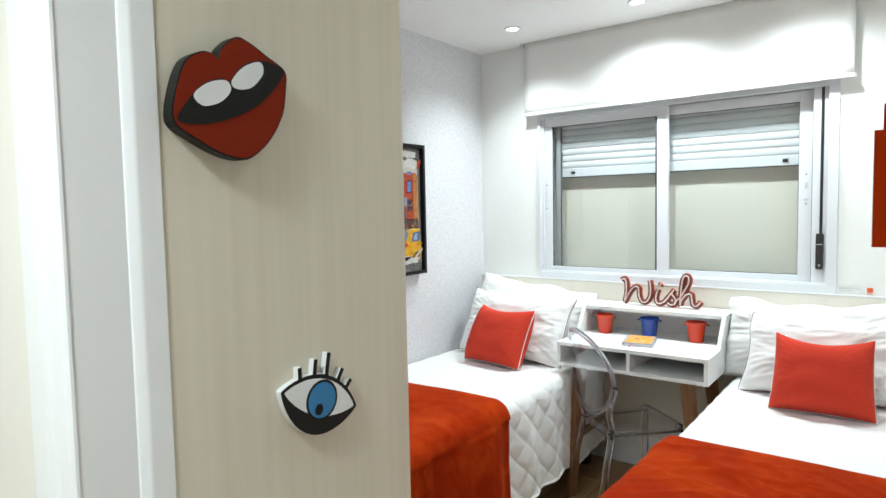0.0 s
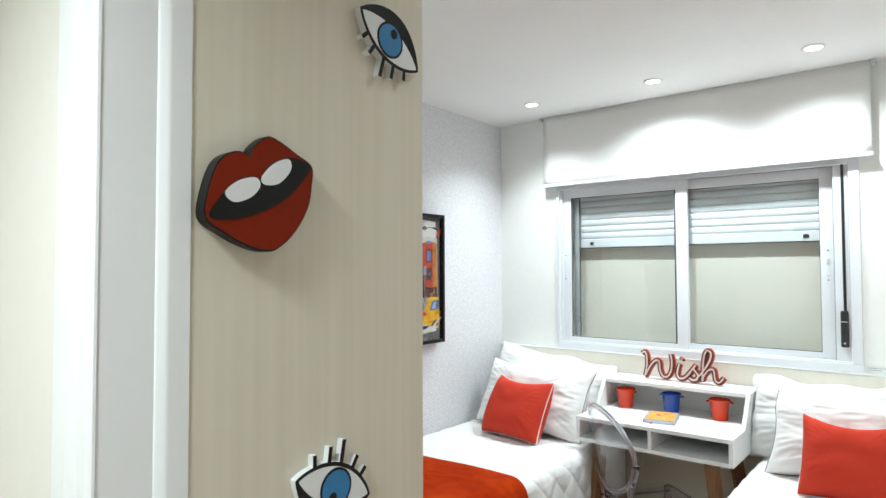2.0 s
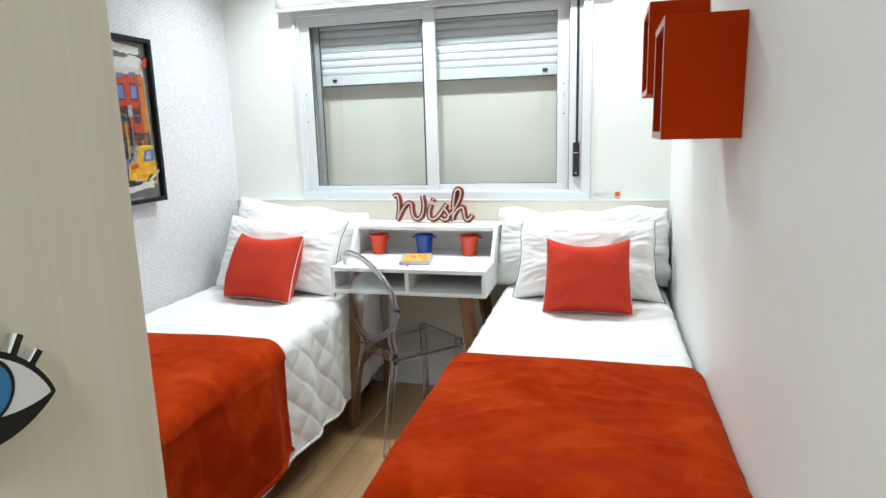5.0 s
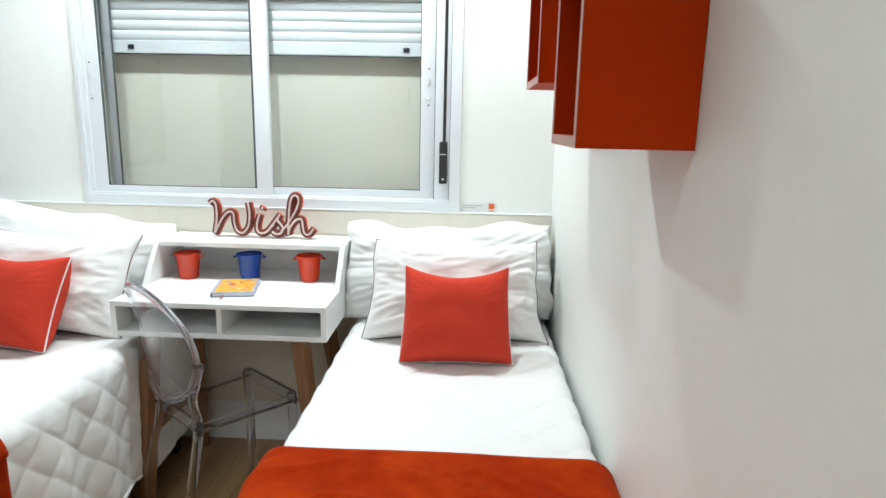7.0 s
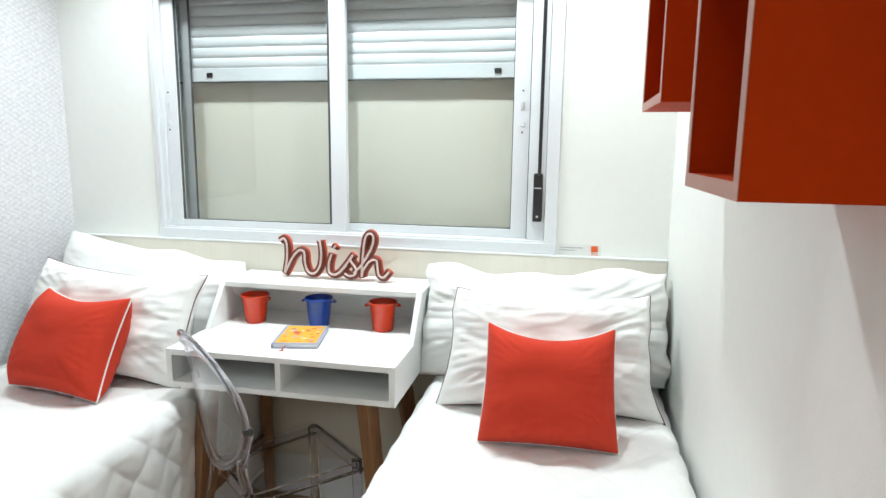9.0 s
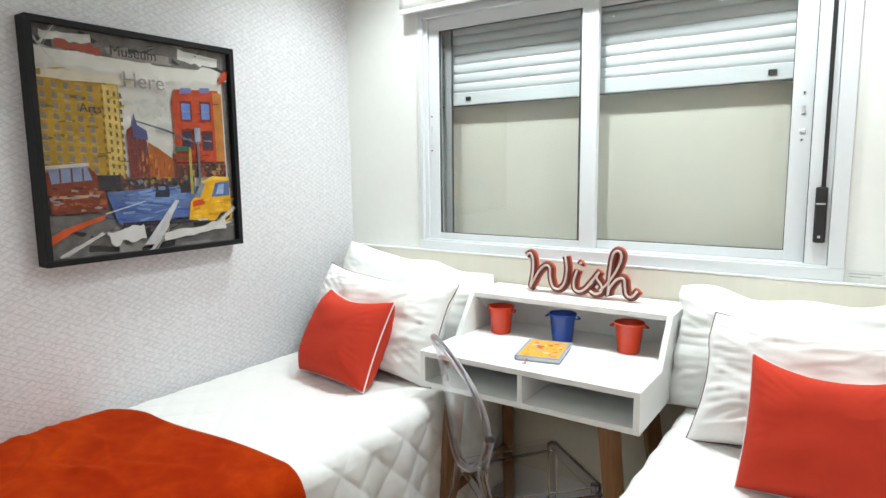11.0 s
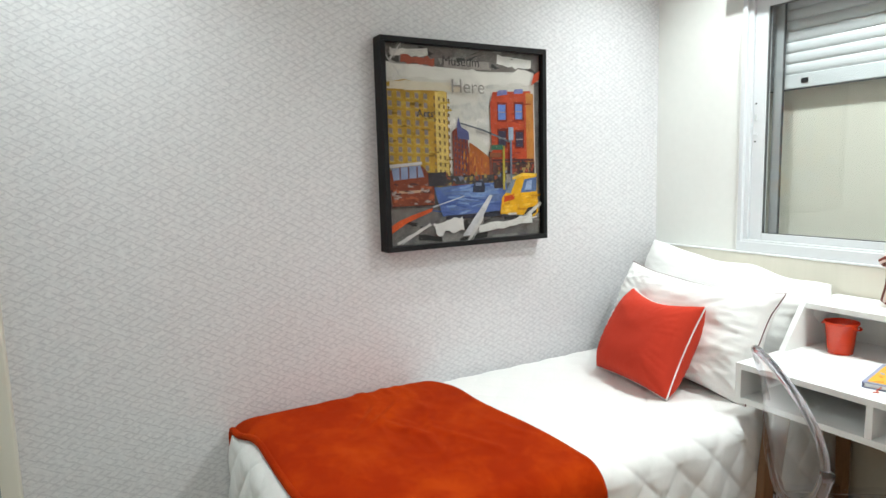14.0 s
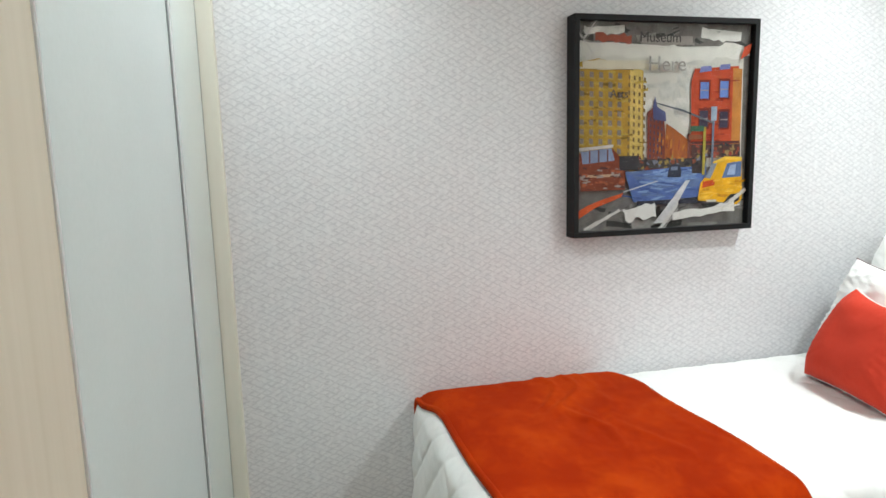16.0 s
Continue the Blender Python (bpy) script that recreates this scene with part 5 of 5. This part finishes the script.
# yellow cab
shape([(0.70, 0.13), (0.715, 0.22), (0.745, 0.25), (0.79, 0.325), (0.86, 0.35), (0.965, 0.345), (0.975, 0.125), (0.93, 0.09), (0.86, 0.115)], (0.66, 0.34, 0.010))
shape([(0.79, 0.325), (0.86, 0.35), (0.965, 0.345), (0.965, 0.33), (0.87, 0.333), (0.80, 0.31)], (0.74, 0.46, 0.05))
shape([(0.735, 0.245), (0.785, 0.315), (0.815, 0.318), (0.775, 0.240)], (0.20, 0.24, 0.30))
shape([(0.845, 0.240), (0.875, 0.315), (0.965, 0.325), (0.965, 0.245)], (0.08, 0.13, 0.26))
shape([(0.875, 0.255), (0.895, 0.305), (0.93, 0.310), (0.925, 0.255)], (0.26, 0.34, 0.52))
shape([(0.725, 0.192), (0.80, 0.205), (0.805, 0.235), (0.73, 0.225)], (0.50, 0.06, 0.012))
daubs(0.73, 0.13, 0.96, 0.23, 8, 0.05, 0.010, ((0.50, 0.22, 0.008), (0.72, 0.42, 0.04)), 0.15)
shape([(0.72, 0.115), (0.86, 0.112), (0.90, 0.155), (0.96, 0.160), (0.96, 0.125), (0.88, 0.085), (0.73, 0.095)], (0.03, 0.028, 0.028))
rect(0.755, 0.120, 0.815, 0.131, (0.52, 0.50, 0.46), "plain_bar")
# loose white brush marks at the foot
shape([(0.44, 0.025), (0.52, 0.025), (0.65, 0.235), (0.625, 0.235)], (0.52, 0.52, 0.54))
shape([(0.26, 0.185), (0.46, 0.235), (0.46, 0.240), (0.26, 0.192)], (0.50, 0.51, 0.55))
stroke(0.36, 0.08, 0.18, 0.07, 0.15, (0.60, 0.59, 0.57))
stroke(0.74, 0.075, 0.38, 0.045, 0.10, (0.60, 0.59, 0.56))
stroke(0.14, 0.055, 0.22, 0.016, 0.42, (0.54, 0.52, 0.50))
stroke(0.52, 0.045, 0.20, 0.020, 0.9, (0.52, 0.51, 0.49))
stroke(0.92, 0.13, 0.18, 0.016, 0.6, (0.54, 0.52, 0.48))
stroke(0.08, 0.86, 0.10, 0.018, 0.7, (0.58, 0.56, 0.53))
stroke(0.07, 0.965, 0.12, 0.008, 0.9, (0.5, 0.48, 0.46))
stroke(0.04, 0.90, 0.14, 0.006, -0.9, (0.5, 0.48, 0.46))
shape([(0.93, 0.83), (0.985, 0.86), (0.995, 0.91), (0.95, 0.89)], (0.46, 0.06, 0.02))
for text, a, b, size in (("Museum", 0.335, 0.908, 0.046), ("Here", 0.385, 0.772, 0.070), ("Arts", 0.175, 0.645, 0.038)):
    LAYER[0] += 2
    bmx = words(text, size)
    bmx.transform(Matrix.Translation((PXB + 0.0346 + 0.000018 * LAYER[0], U0 + a * UW, V0 + b * VH)) @ FACE)
    part("lettering", bmx, ink(0.30, 0.28, 0.26) if text == "Here" else ink(0.07, 0.065, 0.06), pic, "dark serif lettering")

# ---------------------------------------------------------------- small card on the panel's top edge
card = thing("info_card", "small clear card with grey lines and an orange square", "card", (-0.03, WIN - 0.014, 1.0685))
part("sheet", box((-0.104, WIN - 0.018, 1.0685), (0.042, WIN - 0.016, 1.106), 0.0005), clear_mat("clear_card", (0.97, 0.97, 0.97), 0.05, 1.25), card)
part("square", box((0.008, WIN - 0.0195, 1.0825), (0.031, WIN - 0.0183, 1.1035)), mat("orange_ink", (0.75, 0.11, 0.02), 0.5), card)
for k, (a, b) in enumerate(((-0.098, -0.020), (-0.098, -0.045))):
    part("text_bar", box((a, WIN - 0.0195, 1.094 - 0.009 * k), (b, WIN - 0.0183, 1.0965 - 0.009 * k)), mat("grey_ink", (0.35, 0.35, 0.36), 0.6), card)
for k in range(2):
    part("text_bar", box((0.008, WIN - 0.0195, 1.0765 - 0.005 * k), (0.031, WIN - 0.0183, 1.0785 - 0.005 * k)), mat("orange_line_ink", (0.6, 0.16, 0.06), 0.6), card)

card.location.z += SET

# ---------------------------------------------------------------- floor planks
plank_w, plank_l = 0.192, 1.28
CUT = {}


def plank(x, y0, y1, w):
    """One floor board; boards of the same size share a mesh."""
    key = (round(w, 4), round(y1 - y0, 4))
    if key not in CUT:
        me = bpy.data.meshes.new("plank")
        one = box((0, 0, -0.0078), (w - 0.0012, y1 - y0 - 0.0012, 0.0), 0.0012, 1)
        one.to_mesh(me)
        one.free()
        me.materials.append(FLOOR_WOOD)
        CUT[key] = me
    ob = new("plank", CUT[key])
    ob.parent = floor
    ob.location = (x, y0, 0)


col = 0
px = L
while px < HX1:
    start = HY0 if px + plank_w > HX0 else N0
    stop = WIN if px < R else N0
    py = HY0 - (col * 0.47) % plank_l
    while py < stop:
        a, b = max(py, start), min(py + plank_l, stop)
        if b - a > 0.02:
            plank(px, a, b, min(plank_w, HX1 - px))
        py += plank_l
    px += plank_w
    col += 1
